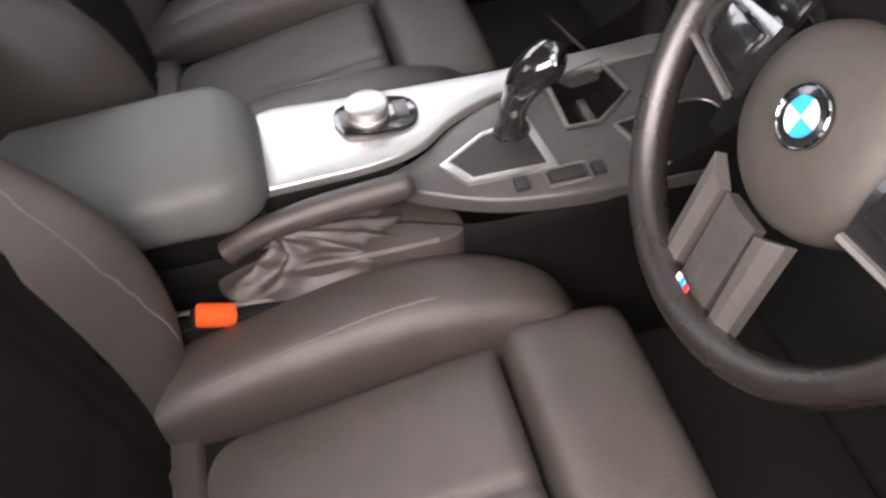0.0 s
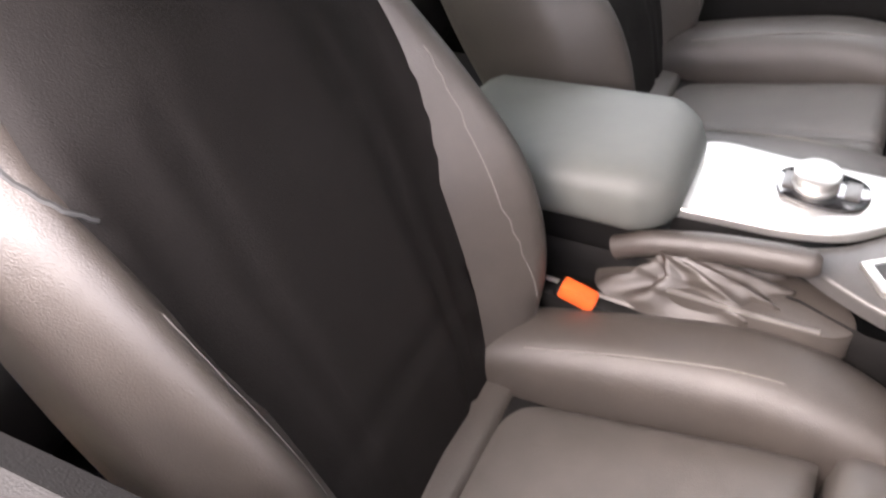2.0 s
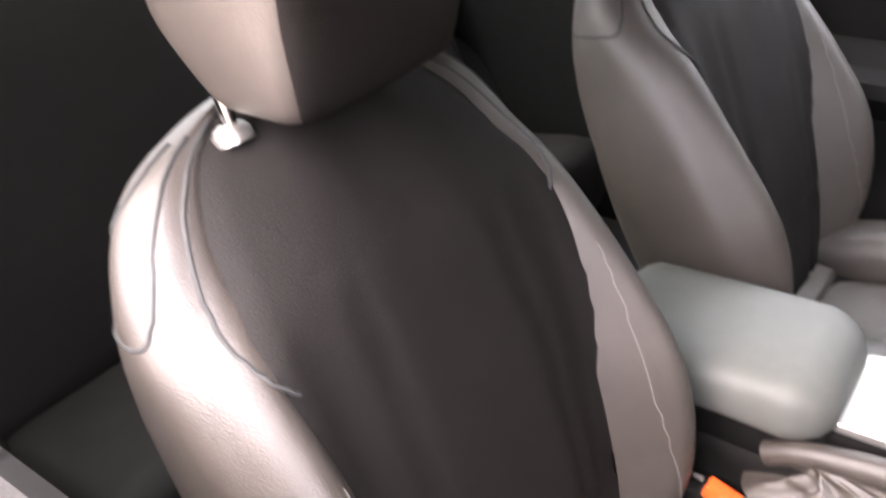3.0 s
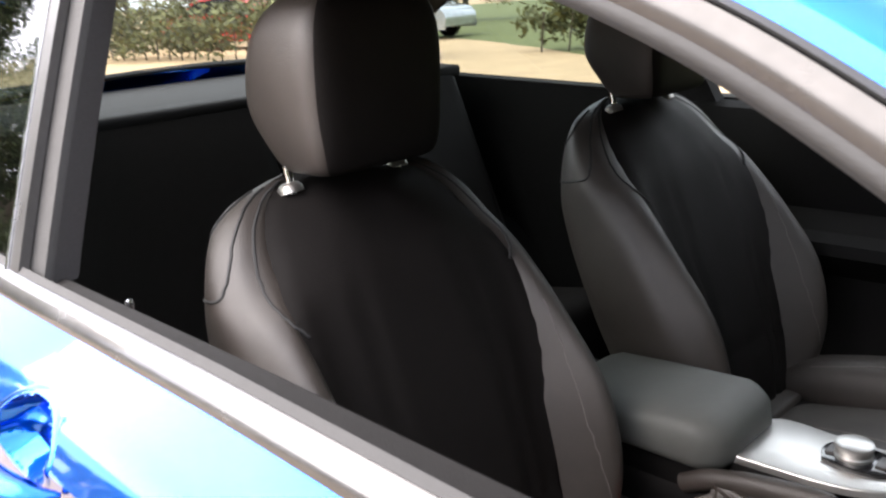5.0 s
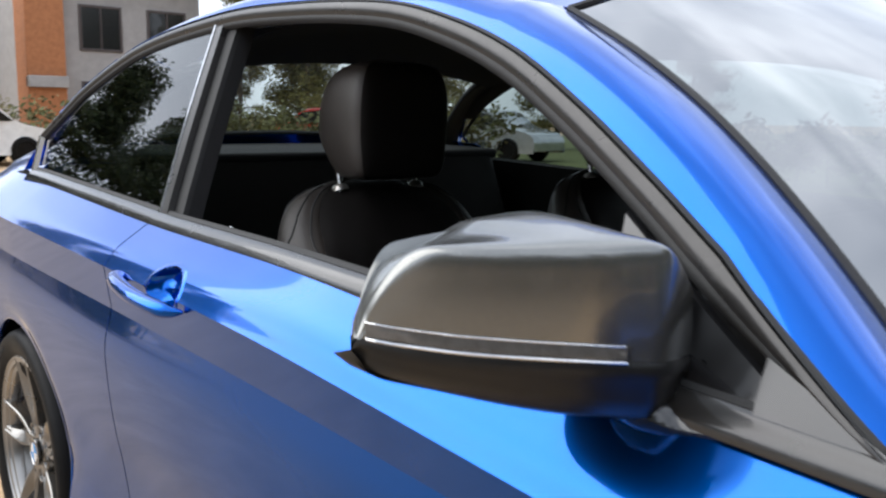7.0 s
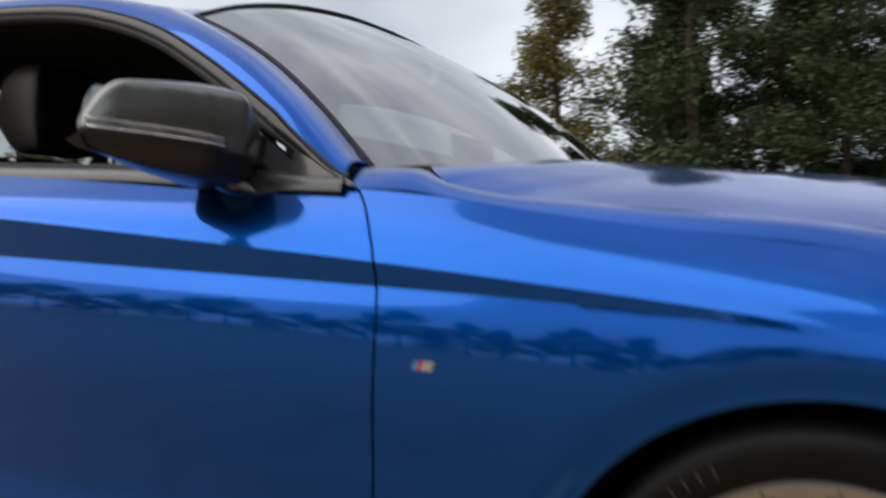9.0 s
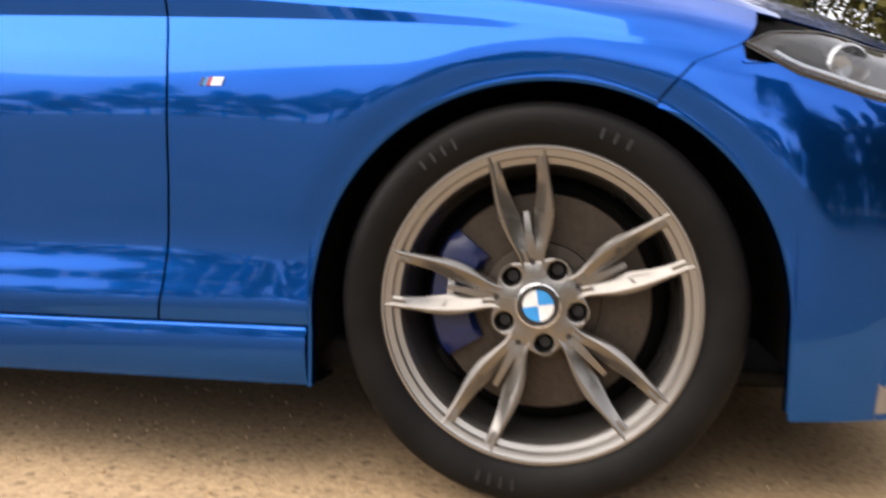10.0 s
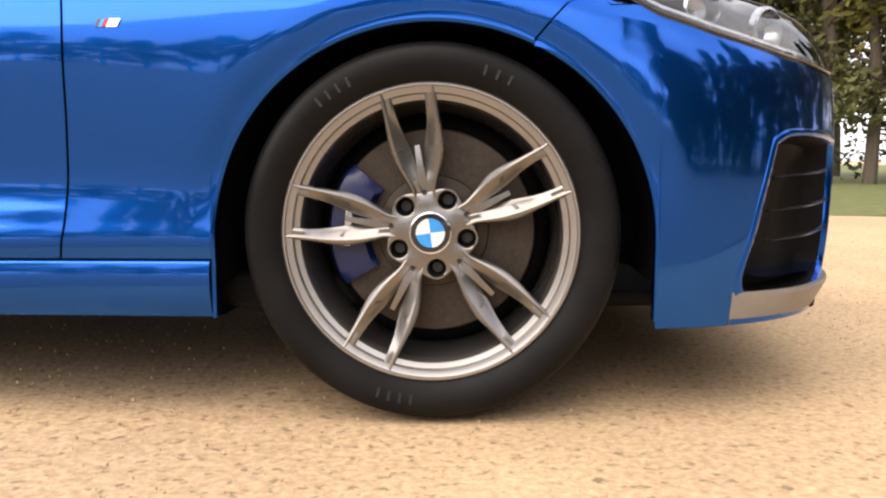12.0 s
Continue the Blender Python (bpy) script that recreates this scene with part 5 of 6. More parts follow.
# sides of the console
def console_side(sgn):
    keys = [(-.90, .66), (-1.02, .585), (-1.14, .545), (-1.28, .535), (-1.36, .535), (-1.48, .53), (-1.80, .53)]
    g = []
    for x, zt in spline(keys, 30):
        wt = float(np.interp(x, [-1.80, -1.42, -1.34, -1.26, -.9], [.098, .098, .105, .138, .150])) if sgn < 0 else .118
        g.append([(x, sgn * wt, zt), (x, sgn * (wt + .004), zt - .012), (x, sgn * (wt + .004), zt - .03), (x, sgn * (wt - .004), .42), (x, sgn * (wt + .02), .30)])
    return surface(g)


part("side_wall", console_side(-1), PLASTIC, cons, angle=40)
part("side_wall", console_side(1), PLASTIC, cons, angle=40)
part("floor_pan", rbox((.50, .20, .02), .006, m=pose(-1.56, 0, .47)), PLASTIC, cons)
# aluminium top running from the armrest past the lever to the dash
out = [(-1.492, -.062), (-1.488, .072), (-1.38, .078), (-1.20, .072), (-1.05, .078), (-.93, .085), (-.93, .055), (-1.08, .040), (-1.19, .026), (-1.255, -.002), (-1.305, -.040), (-1.36, -.056), (-1.43, -.060)]
alu = part("aluminium_top", slab(spline(out + out[:1], 80)[:-1], .012, pose(0, 0, .584, 0, 0, 0), .003), ALUMINIUM, cons, "bright brushed aluminium console top", angle=50)
part("trim_side", rbox((.14, .008, .03), .003, 2, pose(-1.42, -.056, .556)), PLASTIC, cons)
# gear selector plate on the driver's side
out = [(-1.365, -.068), (-1.305, -.042), (-1.255, -.004), (-1.19, .024), (-1.08, .038), (-.94, .052), (-.92, -.09), (-.94, -.148), (-1.10, -.150), (-1.22, -.138), (-1.30, -.108)]
plate = part("selector_plate", slab(spline(out + out[:1], 80)[:-1], .022, pose(0, 0, .576) @ Matrix.Rotation(radians(6), 4, "X"), .006, 3, [[(-1.13, 0.031), (-1.054, 0.052), (-1.039, -0.01), (-1.09, -0.05), (-1.129, -0.049)]]), SATIN_BLACK, cons, "satin black gear selector plate", angle=50)
tri = [(-1.27, -0.066), (-1.245, -0.102), (-1.139, -0.103), (-1.151, -0.017), (-1.211, -0.029)]
def inset(k):
    return [(-1.203 + (p[0] - -1.203) * k, -0.063 + (p[1] - -0.063) * k) for p in tri]


tilt = pose(0, 0, .5815) @ Matrix.Rotation(radians(6), 4, "X")
part("selector_surround", slab(tri, .008, tilt, .002, 2, [inset(.80)]), ALUMINIUM, cons, "satin silver selector surround")
part("selector_gaiter", slab(inset(.81), .006, tilt, .001), RUBBER, cons)
lev = empty("gear_lever", cons, label="black and chrome gear lever")
# gear lever leaning towards the driver
lk = spline([(-1.175, -.035, .570), (-1.174, -.036, .600), (-1.167, -.038, .630), (-1.156, -.042, .654), (-1.138, -.046, .672), (-1.118, -.049, .680)], 22)
part("gear_stick", tube(lk, [.026, .024, .021, .019, .018, .019, .019, .0195, .021, .0225, .024, .025, .026, .027, .0275, .028, .028, .027, .026, .023, .018, .008], 14, squash=.85), GLOSS_BLACK, cons, "curved black gear lever with chrome edges")
part("lever_cap", tube(lk[13:] + np.array((0, 0, .006)), [.015, .021, .024, .025, .025, .024, .021, .016, .008], 12, squash=.6), CHROME, cons)
bpy.data.objects.remove(lev)
for o in list(cons.children):
    if o.name.split(".")[0] in ("selector_surround", "selector_gaiter", "gear_stick", "lever_cap"):
        o.location = (-.020, -.004, 0)
# switches
for x, w_, mt in ((-1.208, .016, RUBBER), (-1.155, .040, RUBBER), (-1.118, .014, RUBBER)):
    part("toggle_switch", rbox((w_, .018, .008), .002, 2, pose(x, -.120, .5665)), mt, cons)
sq = [(-1.180, -.130), (-1.130, -.130), (-1.130, -.102), (-1.180, -.102)]
part("switch_frame", tube([(p[0], p[1] - .004, .566) for p in sq + sq[:1]], .0025, 6), SILVER, cons)
# storage tray ahead of the lever
tr_ = [(-1.13, 0.031), (-1.054, 0.052), (-1.039, -0.01), (-1.09, -0.05), (-1.129, -0.049)]
tray_z = lambda y: .577 + y * .105
part("tray_rim", tube([(p[0], p[1], tray_z(p[1])) for p in tr_ + tr_[:1]], .0032, 6), SILVER, cons)
tm = Vector((sum(p[0] for p in tr_) / 5, sum(p[1] for p in tr_) / 5, 0))
part("tray", surface([[(tm.x + (p[0] - tm.x) * k, tm.y + (p[1] - tm.y) * k, tray_z(p[1]) - d) for p in tr_] for k, d in ((1.0, .001), (.97, .012), (.90, .042), (.5, .046), (.02, .046))], close_v=True), PLASTIC, cons, "open black storage tray", angle=25)
part("tray_divider", rbox((.012, .05, .02), .004, 2, pose(tm.x, tm.y, .545)), SATIN_BLACK, cons)
tr2 = [(-1.075, -.06), (-.96, -.05), (-.95, -.125), (-1.04, -.135)]
part("tray_rim", tube([(p[0], p[1], .577 + p[1] * .1) for p in spline(tr2 + tr2[:1], 32)], .003, 6), SILVER, cons)
part("ashtray_lid", slab(spline(tr2 + tr2[:1], 32)[:-1], .004, pose(0, 0, .579) @ Matrix.Rotation(radians(6), 4, "X")), GLOSS_BLACK, cons)
# rotary controller with its key surround
part("controller_knob", lathe([(.0255, 0), (.0255, -.010), (.0235, -.012), (.0235, -.018), (.0258, -.020), (.0252, -.025), (.0215, -.027), (.001, -.027)], 40, Matrix.Translation((-1.352, .024, .584)) @ Matrix.Rotation(radians(-90), 4, "X") @ Matrix.Rotation(math.pi, 4, "X") @ Matrix.Rotation(math.pi, 4, "X")), ALUMINIUM, cons, "bright metal rotary control knob")
pad = [(-1.385, -.004), (-1.345, -.012), (-1.305, -.004), (-1.292, .024), (-1.305, .050), (-1.345, .058), (-1.385, .050), (-1.394, .024)]
part("controller_pad", slab(spline(pad + pad[:1], 48)[:-1], .008, pose(0, 0, .590), .002), GLOSS_BLACK, cons, "black key pad round the control knob")
for x, a0 in ((-1.312, 0), (-1.378, 0)):
    part("controller_key", rbox((.016, .030, .004), .0015, 2, pose(x, .024, .5915)), SATIN_BLACK, cons)
# leather-lined tray beside the handbrake
part("console_tray", slab(spline([(-1.47, -.140), (-1.30, -.146), (-1.285, -.10), (-1.36, -.062), (-1.47, -.062), (-1.48, -.10), (-1.47, -.140)], 40)[:-1], .036, pose(0, 0, .532), .004), LEATHER, cons, "brown-grey leather tray floor")
part("tray_edge", tube([(-1.47, -.138, .531), (-1.38, -.143, .531), (-1.31, -.143, .531)], .003, 8), SILVER, cons)
# armrest box
def arm_loft():
    rows_ = []
    for t in np.linspace(0, 1, 26):
        x = -1.795 + .315 * t
        k = min(1, (1 - t) * 7) ** .5
        kb = min(1, t * 10) ** .5
        hw, hh = (.104 - .004 * t) * (.58 + .42 * k) * kb, (.034 + .013 * t) * (.42 + .58 * k) * kb
        cz = .588 - .008 * (1 - k) + .020 * t - .012 * t * t
        rows_.append([(x, -.004 + hw * math.copysign(abs(math.cos(a)) ** .45, math.cos(a)), cz + hh * math.copysign(abs(math.sin(a)) ** .6, math.sin(a))) for a in np.linspace(0, 2 * math.pi, 32, endpoint=False)])
    return surface(rows_, close_v=True, cap=True)


arm_ = part("armrest", arm_loft(), ARM_LEATHER, cons, "padded grey-green leather armrest", angle=60)
part("armrest_base", rbox((.27, .165, .08), .02, 3, pose(-1.65, .004, .530)), PLASTIC, cons)
# handbrake with gathered gaiter
hb = spline([(-1.54, -.096, .535), (-1.50, -.098, .556), (-1.44, -.099, .570), (-1.39, -.100, .577), (-1.345, -.101, .582), (-1.325, -.101, .583)], 20)
hbr = empty("handbrake", cons)
hb_ob = part("handbrake_lever", tube(hb, [.014] * 3 + [.0145] * 4 + [.0155] * 8 + [.0150, .0145, .014, .012, .008], 12, squash=1.1), LEATHER, cons, "leather-wrapped handbrake lever")
bpy.data.objects.remove(hbr)
g = []
for t in np.linspace(0, 1, 22):
    # pleated sleeve from the oblong frame on the console up to the lever's neck
    cx, cz, cy = -1.452 - .020 * t + .035 * math.sin(math.pi * t), .500 + .062 * t ** .8, -.101
    hx, hy = .088 * (1 - t) ** .9 + .019, .037 * (1 - t) ** 1.1 + .016
    col = []
    for a_ in np.linspace(0, 2 * math.pi, 72, endpoint=False):
        fold = 1 + .17 * math.sin(math.pi * min(1, t * 1.1)) * math.sin(9 * a_ + 1.2 * math.sin(2 * a_) + 2.2 * t)
        fold += .05 * math.sin(math.pi * t) * math.sin(23 * t + 3 * math.cos(a_))
        col.append((cx + hx * fold * math.copysign(abs(math.cos(a_)) ** .75, math.cos(a_)), cy + hy * fold * math.copysign(abs(math.sin(a_)) ** .75, math.sin(a_)), cz + .004 * math.sin(9 * a_ + 4 * t) * math.sin(math.pi * t)))
    g.append(col)
part("handbrake_gaiter", surface(g, close_v=True), LEATHER, cons, "folded leather handbrake gaiter", angle=70)
part("console_edge", tube([(-1.62, -.142, .505), (-1.50, -.148, .502), (-1.375, -.150, .498)], .003, 6), SILVER, cons)
part("console_flank", rbox((.30, .02, .10), .006, 2, pose(-1.52, -.150, .45, 4, 0, 0)), PLASTIC, cons)
# seat belt buckle
buckle = empty("seat_belt_buckle", car, label="black seat belt buckle with orange release button")
bmx = Matrix.Translation((-1.580, -.150, .455)) @ Matrix.Rotation(radians(18), 4, "Y")
part("buckle_body", rbox((.055, .024, .10), .008, 3, bmx), PLASTIC, buckle)
part("release_button", rbox((.044, .020, .020), .004, 2, bmx @ Matrix.Translation((.0, -.004, .050))), ORANGE, buckle, "orange release button")


# ---- front seats ----
def sup(w, h, a, e1=.5, e2=.5):
    return (w * math.copysign(abs(math.cos(a)) ** e1, math.cos(a)), h * math.copysign(abs(math.sin(a)) ** e2, math.sin(a)))


def loft(stations, sides=28, e1=.55, e2=.55):
    """Skin over stations (centre, half-width vector, half-height vector)."""
    rows_ = []
    for c, u, v in stations:
        c, u, v = Vector(c), Vector(u), Vector(v)
        rows_.append([c + u * p[0] + v * p[1] for p in (sup(1, 1, a, e1, e2) for a in np.linspace(0, 2 * math.pi, sides, endpoint=False))])
    return surface(rows_, close_v=True, cap=True)


def lofted(keys, n=22, **kw):
    """keys: (centre, u, v) smoothed along the way."""
    k = spline([(*c, *u, *v) for c, u, v in keys], n)
    return loft([(p[0:3], p[3:6], p[6:9]) for p in k], **kw)


def build_seat(name, label):
    """Seat with its origin on the floor under the cushion's middle; x forward."""
    s = empty(name, car, label=label)
    X = -1.45
    # cushion
    def cush(x0, x1, y0, y1, zt0, zt1, dome, mat, nm, depth=.09, seamy=None, nx=16, ny=12, edge=.022):
        rows_ = []
        for u in np.linspace(0, 1, nx):
            col = []
            for v in np.linspace(0, 1, ny):
                e = (1 - (2 * u - 1) ** 6) * (1 - (2 * v - 1) ** 6)
                z = zt0 + (zt1 - zt0) * u + dome * math.sin(math.pi * v) - edge * (1 - max(0, e) ** .35)
                if seamy is not None:
                    z -= .007 * math.exp(-((v - seamy) / .030) ** 2)
                col.append((x0 + (x1 - x0) * u, y0 + (y1 - y0) * v, z))
            rows_.append(col)
        skirt_lo = [(p[0], p[1], p[2] - depth) for p in rows_[0]]
        skirt_hi = [(p[0], p[1], p[2] - depth) for p in rows_[-1]]
        rows_ = [skirt_lo] + rows_ + [skirt_hi]
        rows_ = [[(r[0][0], r[0][1], r[0][2] - (depth if 0 < i < len(rows_) - 1 else 0))] + r + [(r[-1][0], r[-1][1], r[-1][2] - (depth if 0 < i < len(rows_) - 1 else 0))] for i, r in enumerate(rows_)]
        return part(nm, surface(rows_), mat, s, angle=50)
    cush(-1.64, -1.280, -.122, .122, .408, .480, .004, LEATHER_SEAT, "cushion_insert", seamy=.30, nx=30, ny=40)
    cush(-1.272, -1.125, -.150, .150, .492, .478, .006, LEATHER_SEAT, "thigh_support", depth=.14, nx=28, ny=24, edge=.055)
    cush(-1.674, -1.604, -.150, .150, .430, .426, .002, LEATHER, "cushion_rear_border", nx=16, ny=30, edge=.014)
    for sg in (-1, 1):
        keys = [((-1.68, sg * .165, .400), (0, .050, 0), (0, 0, .055)), ((-1.60, sg * .172, .415), (0, .056, 0), (0, 0, .070)), ((-1.48, sg * .178, .432), (0, .060, 0), (0, 0, .078)),
                ((-1.36, sg * .184, .444), (0, .064, 0), (0, 0, .080)), ((-1.27, sg * .178, .440), (0, .060, 0), (0, 0, .074)), ((-1.20, sg * .165, .425), (0, .046, 0), (0, 0, .062)), ((-1.165, sg * .155, .40), (0, .03, 0), (0, 0, .03))]
        part("cushion_bolster", lofted(keys, 26, e1=.7, e2=.7), LEATHER, s, angle=60)
        part("bolster_piping", tube([(x_, sg * (y_ - .034), z_ + .0078) for x_, y_, z_ in spline([(-1.60, .172, .470), (-1.48, .180, .498), (-1.38, .188, .512), (-1.30, .190, .507), (-1.22, .180, .480)], 20)], .0014, 6), STITCH, s)
        part("seat_valance", rbox((.52, .03, .14), .012, 3, pose(-1.46, sg * .225, .385)), PLASTIC, s)
        part("seat_rail", rbox((.62, .035, .05), .008, 2, pose(-1.45, sg * .19, .285)), PLASTIC, s)
    part("cushion_pan", rbox((.52, .40, .10), .03, 3, pose(-1.44, 0, .365)), PLASTIC, s)
    # backrest: frame runs from the hinge up along a reclined line
    base, lean = Vector((-1.690, 0, .43)), radians(21)
    up = Vector((-math.sin(lean), 0, math.cos(lean)))
    fwd = Vector((math.cos(lean), 0, math.sin(lean)))
    def bp(h, y, f):
        """height along the back, side, forward."""
        return base + up * h + fwd * f + Vector((0, y, 0))
    # one padded skin round the back: front middle, insert edge, bolster crest, outer side, rear edge, rear middle
    SK = [(-.03, (.045, .125, .048, .170, .070, .215, .010, .17, -.06, -.070)), (.08, (.066, .140, .068, .196, .128, .246, .050, .21, -.065, -.085)),
          (.20, (.074, .152, .078, .206, .147, .260, .058, .225, -.075, -.095)), (.32, (.077, .163, .080, .208, .120, .258, .044, .228, -.080, -.100)),
          (.44, (.073, .150, .071, .203, .078, .249, .012, .222, -.080, -.100)), (.505, (.062, .125, .058, .186, .044, .241, -.010, .205, -.076, -.094)),
          (.566, (.042, .100, .038, .160, .022, .216, -.020, .168, -.070, -.082)), (.608, (.018, .080, .013, .125, .002, .172, -.028, .124, -.060, -.066)),
          (.632, (-.012, .055, -.014, .072, -.020, .098, -.036, .082, -.052, -.056)), (.641, (-.032, .02, -.032, .03, -.034, .04, -.040, .034, -.046, -.048))]
    hs, kv = np.array([q[0] for q in SK]), np.array([q[1] for q in SK])
    tab = spline([(h_, *v_) for h_, v_ in zip(hs, kv)], 70)
    def skin(h, n=41):
        q = [np.interp(h, tab[:, 0], tab[:, 1 + c_]) for c_ in range(10)]
        ctl = [(-q[1] * .5, q[0]), (0, q[0]), (q[1] * .55, q[0] + .003), (q[1], q[2]), (q[3], q[4]), ((q[3] + q[5]) / 2 + .008, (q[4] + q[6]) / 2 + .012), (q[5], q[6]), (q[7], q[8]), (q[7] * .55, q[9] + .004), (0, q[9]), (-q[7] * .5, q[9])]
        full = spline(ctl, 10 * 20 + 1)[20:181]
        return full                       # sample 40 is the insert edge, 60 the crest, 100 the outer side, 120 the rear edge
    def on_back(h, k, sg=1, proud=0.0):
        p = skin(h)[int(round(k))]
        a_, b_ = skin(h)[max(0, int(round(k)) - 2)], skin(h)[min(160, int(round(k)) + 2)]
        d_ = np.array(b_) - np.array(a_)
        d_ = d_ / (np.linalg.norm(d_) or 1)
        return bp(h, sg * (p[0] - d_[1] * proud), p[1] + d_[0] * proud)
    hh = np.concatenate([np.linspace(-.03, .545, 44), np.linspace(.555, .6405, 22)])
    skins = [skin(h) for h in hh]
    # insert edge pushed onto the bolster so its dark colour carries the shade there
    kb = lambda h: float(np.interp(h, [.22, .34, .46, .56, .66], [41, 47, 55, 58, 57]))
    groove = lambda k, h: .005 * math.exp(-((k - kb(h)) / 2.2) ** 2)
    rows_ = []
    for h, sk in zip(hh, skins):
        half_k = [int(round(v_)) for v_ in np.linspace(0, kb(h), 15)]
        ks = half_k[:0:-1] + half_k
        col = []
        for i_, k in enumerate(ks):
            sg = -1 if i_ < 14 else 1
            d_ = .0055 * math.exp(-((k - 22) / 2.0) ** 2) * min(1, max(0, (.54 - h) * 9)) + .004 * math.exp(-((h - .11) / .010) ** 2) + groove(k, h)
            col.append(tuple(bp(h, sg * sk[k][0], sk[k][1] - d_)))
        rows_.append(col)
    part("backrest_insert", surface(rows_), LEATHER_IN_SHADE, s, angle=60)
    rows_ = []
    for h, sk in zip(hh, skins):
        ks = [int(round(v_)) for v_ in np.linspace(kb(h), 160, 32)]
        col = [tuple(bp(h, sk[k][0], sk[k][1] - groove(k, h))) for k in ks] + [tuple(bp(h, -sk[k][0], sk[k][1] - groove(k, h))) for k in ks[::-1][1:]]
        rows_.append(col)
    part("backrest_shell", surface(rows_), LEATHER, s, "dark grey leather backrest with rounded bolsters", angle=60)
    for sg in (-1, 1):
        # sewn seams: along the bolster, and round the side panel of the shoulder
        for nm, keys_, r_, mt in (("bolster_seam", ((.626, 62), (.60, 64), (.56, 66), (.52, 66), (.48, 63), (.45, 57), (.43, 50)), .0020, RUBBER),
                                  ("piping", ((.36, 54), (.30, 52), (.22, 51), (.14, 52), (.07, 56), (.02, 62)), .0012, STITCH),
                                  ("shoulder_seam", ((.622, 88), (.608, 91), (.592, 97), (.580, 104), (.575, 112), (.575, 122)), .0020, RUBBER),
                                  ("side_panel_seam", ((.622, 76), (.596, 78), (.565, 81), (.535, 84), (.512, 88), (.503, 94), (.508, 106), (.514, 118)), .0020, RUBBER)):
            ctl = spline(keys_, 26)
            part(nm, tube([on_back(q[0], q[1], sg, -.0004) for q in ctl], r_ * (1.15 if mt is RUBBER else .8), 6), mt, s)
        part("seat_side_cover", rbox((.20, .014, .12), .006, 2, pose(-1.60, sg * .236, .40, 0, 0, 0)), PLASTIC, s)
    # headrest on two chrome posts
    hr = empty("headrest", s, label="thick leather headrest on chrome posts")
    hr_lean = radians(8)
    upv, fv = Vector((-math.sin(hr_lean), 0, math.cos(hr_lean))), Vector((math.cos(hr_lean), 0, math.sin(hr_lean)))
    hb_ = Vector((-1.904, 0, 1.006))
    keys = []
    for z, w_, x0, x1 in ((1.022, .078, -1.905, -1.835), (1.030, .100, -1.914, -1.815), (1.060, .110, -1.938, -1.806), (1.104, .115, -1.966, -1.803), (1.160, .116, -1.960, -1.800), (1.205, .110, -1.938, -1.802), (1.235, .092, -1.905, -1.812), (1.248, .055, -1.87, -1.835)):
        keys.append((((x0 + x1) / 2, 0, z), (0, w_, 0), ((x1 - x0) / 2, 0, 0)))
    part("headrest_pad", lofted(keys, 30, sides=44, e1=.30, e2=.42), LEATHER, hr, angle=60)
    # headrest front is the same leather, its shade put in as a dark colour
    front = []
    for q in spline([(*c, *u, *v) for c, u, v in keys], 30)[2:-2]:
        c_, u_, v_ = Vector(q[0:3]), Vector(q[3:6]), Vector(q[6:9])
        front.append([c_ + u_ * p_[0] * .985 + v_ * (p_[1] + .018) for p_ in (sup(1, 1, a_, .30, .42) for a_ in np.linspace(radians(42), radians(138), 17))])
    part("headrest_front", surface(front), LEATHER_IN_SHADE, hr, "front of the headrest, same leather coloured dark for shade", angle=60)
    for y in (-.092, .092):
        part("post", tube([hb_ + Vector((0, y, 0)) + up * -.02, hb_ + Vector((0, y, 0)) + upv * .07], .0065, 10), CHROME, hr)
        part("post_collar", tube([hb_ + Vector((0, y, 0)) + up * k for k in (-.010, -.002, .003, .005)], [.018, .017, .013, .008], 16), COLLAR, hr, "bright collar of the post")
    return s


ds = build_seat("driver_seat", "dark grey leather sports seat with padded bolsters")
ds.matrix_basis = Matrix.Translation((0, -.37, 0))
ps = copy_thing(ds, Matrix.Translation((0, .37, 0)))
ps.name = "passenger_seat"
ps["label"] = "dark leather front passenger seat"

# ---- rear bench ----
rb = empty("rear_bench", car, label="dark leather rear bench in shadow")
# shade of the rear cabin is put into the bench's near-black leather
for y in (-.31, .31):
    part("bench_cushion", rbox((.46, .54, .16), .06, 4, pose(-2.30, y, .42, 0, -10, 0)), LEATHER_IN_SHADE, rb)
    part("bench_backrest", rbox((.14, .60, .64), .05, 4, pose(-2.56, y, .735, 0, -22, 0)), LEATHER_IN_SHADE, rb)
part("bench_console", rbox((.46, .10, .12), .03, 3, pose(-2.30, 0, .42, 0, -10, 0)), PLASTIC, rb)
# interior mirror
im = empty("interior_mirror", car, label="black rear-view mirror on the windscreen")
part("mirror_case", rbox((.03, .24, .065), .015, 3, pose(-1.13, -.02, 1.265, 0, -10, -10)), PLASTIC, im)
part("mirror_stem", tube([(-1.05, 0, 1.315), (-1.11, -.01, 1.28)], .010, 8), PLASTIC, im)

# ---- surroundings ----
LEAF = material("pine_foliage", (0.055, 0.075, 0.022), rough=.75, color2=(0.030, 0.045, 0.014), scale=3, island=.5)
LEAF2 = material("yellowish_foliage", (0.20, 0.175, 0.040), rough=.7, color2=(0.13, 0.12, 0.028), scale=3, island=.45)
LEAF3 = material("hedge_foliage", (0.12, 0.12, 0.040), rough=.75, color2=(0.075, 0.08, 0.024), scale=3, island=.5)
BARK = material("grey_brown_bark", (0.12, 0.095, 0.07), rough=.95, color2=(0.06, 0.048, 0.036), scale=8, stretch=(1, 1, .2), bump=1.0, bump_scale=30)


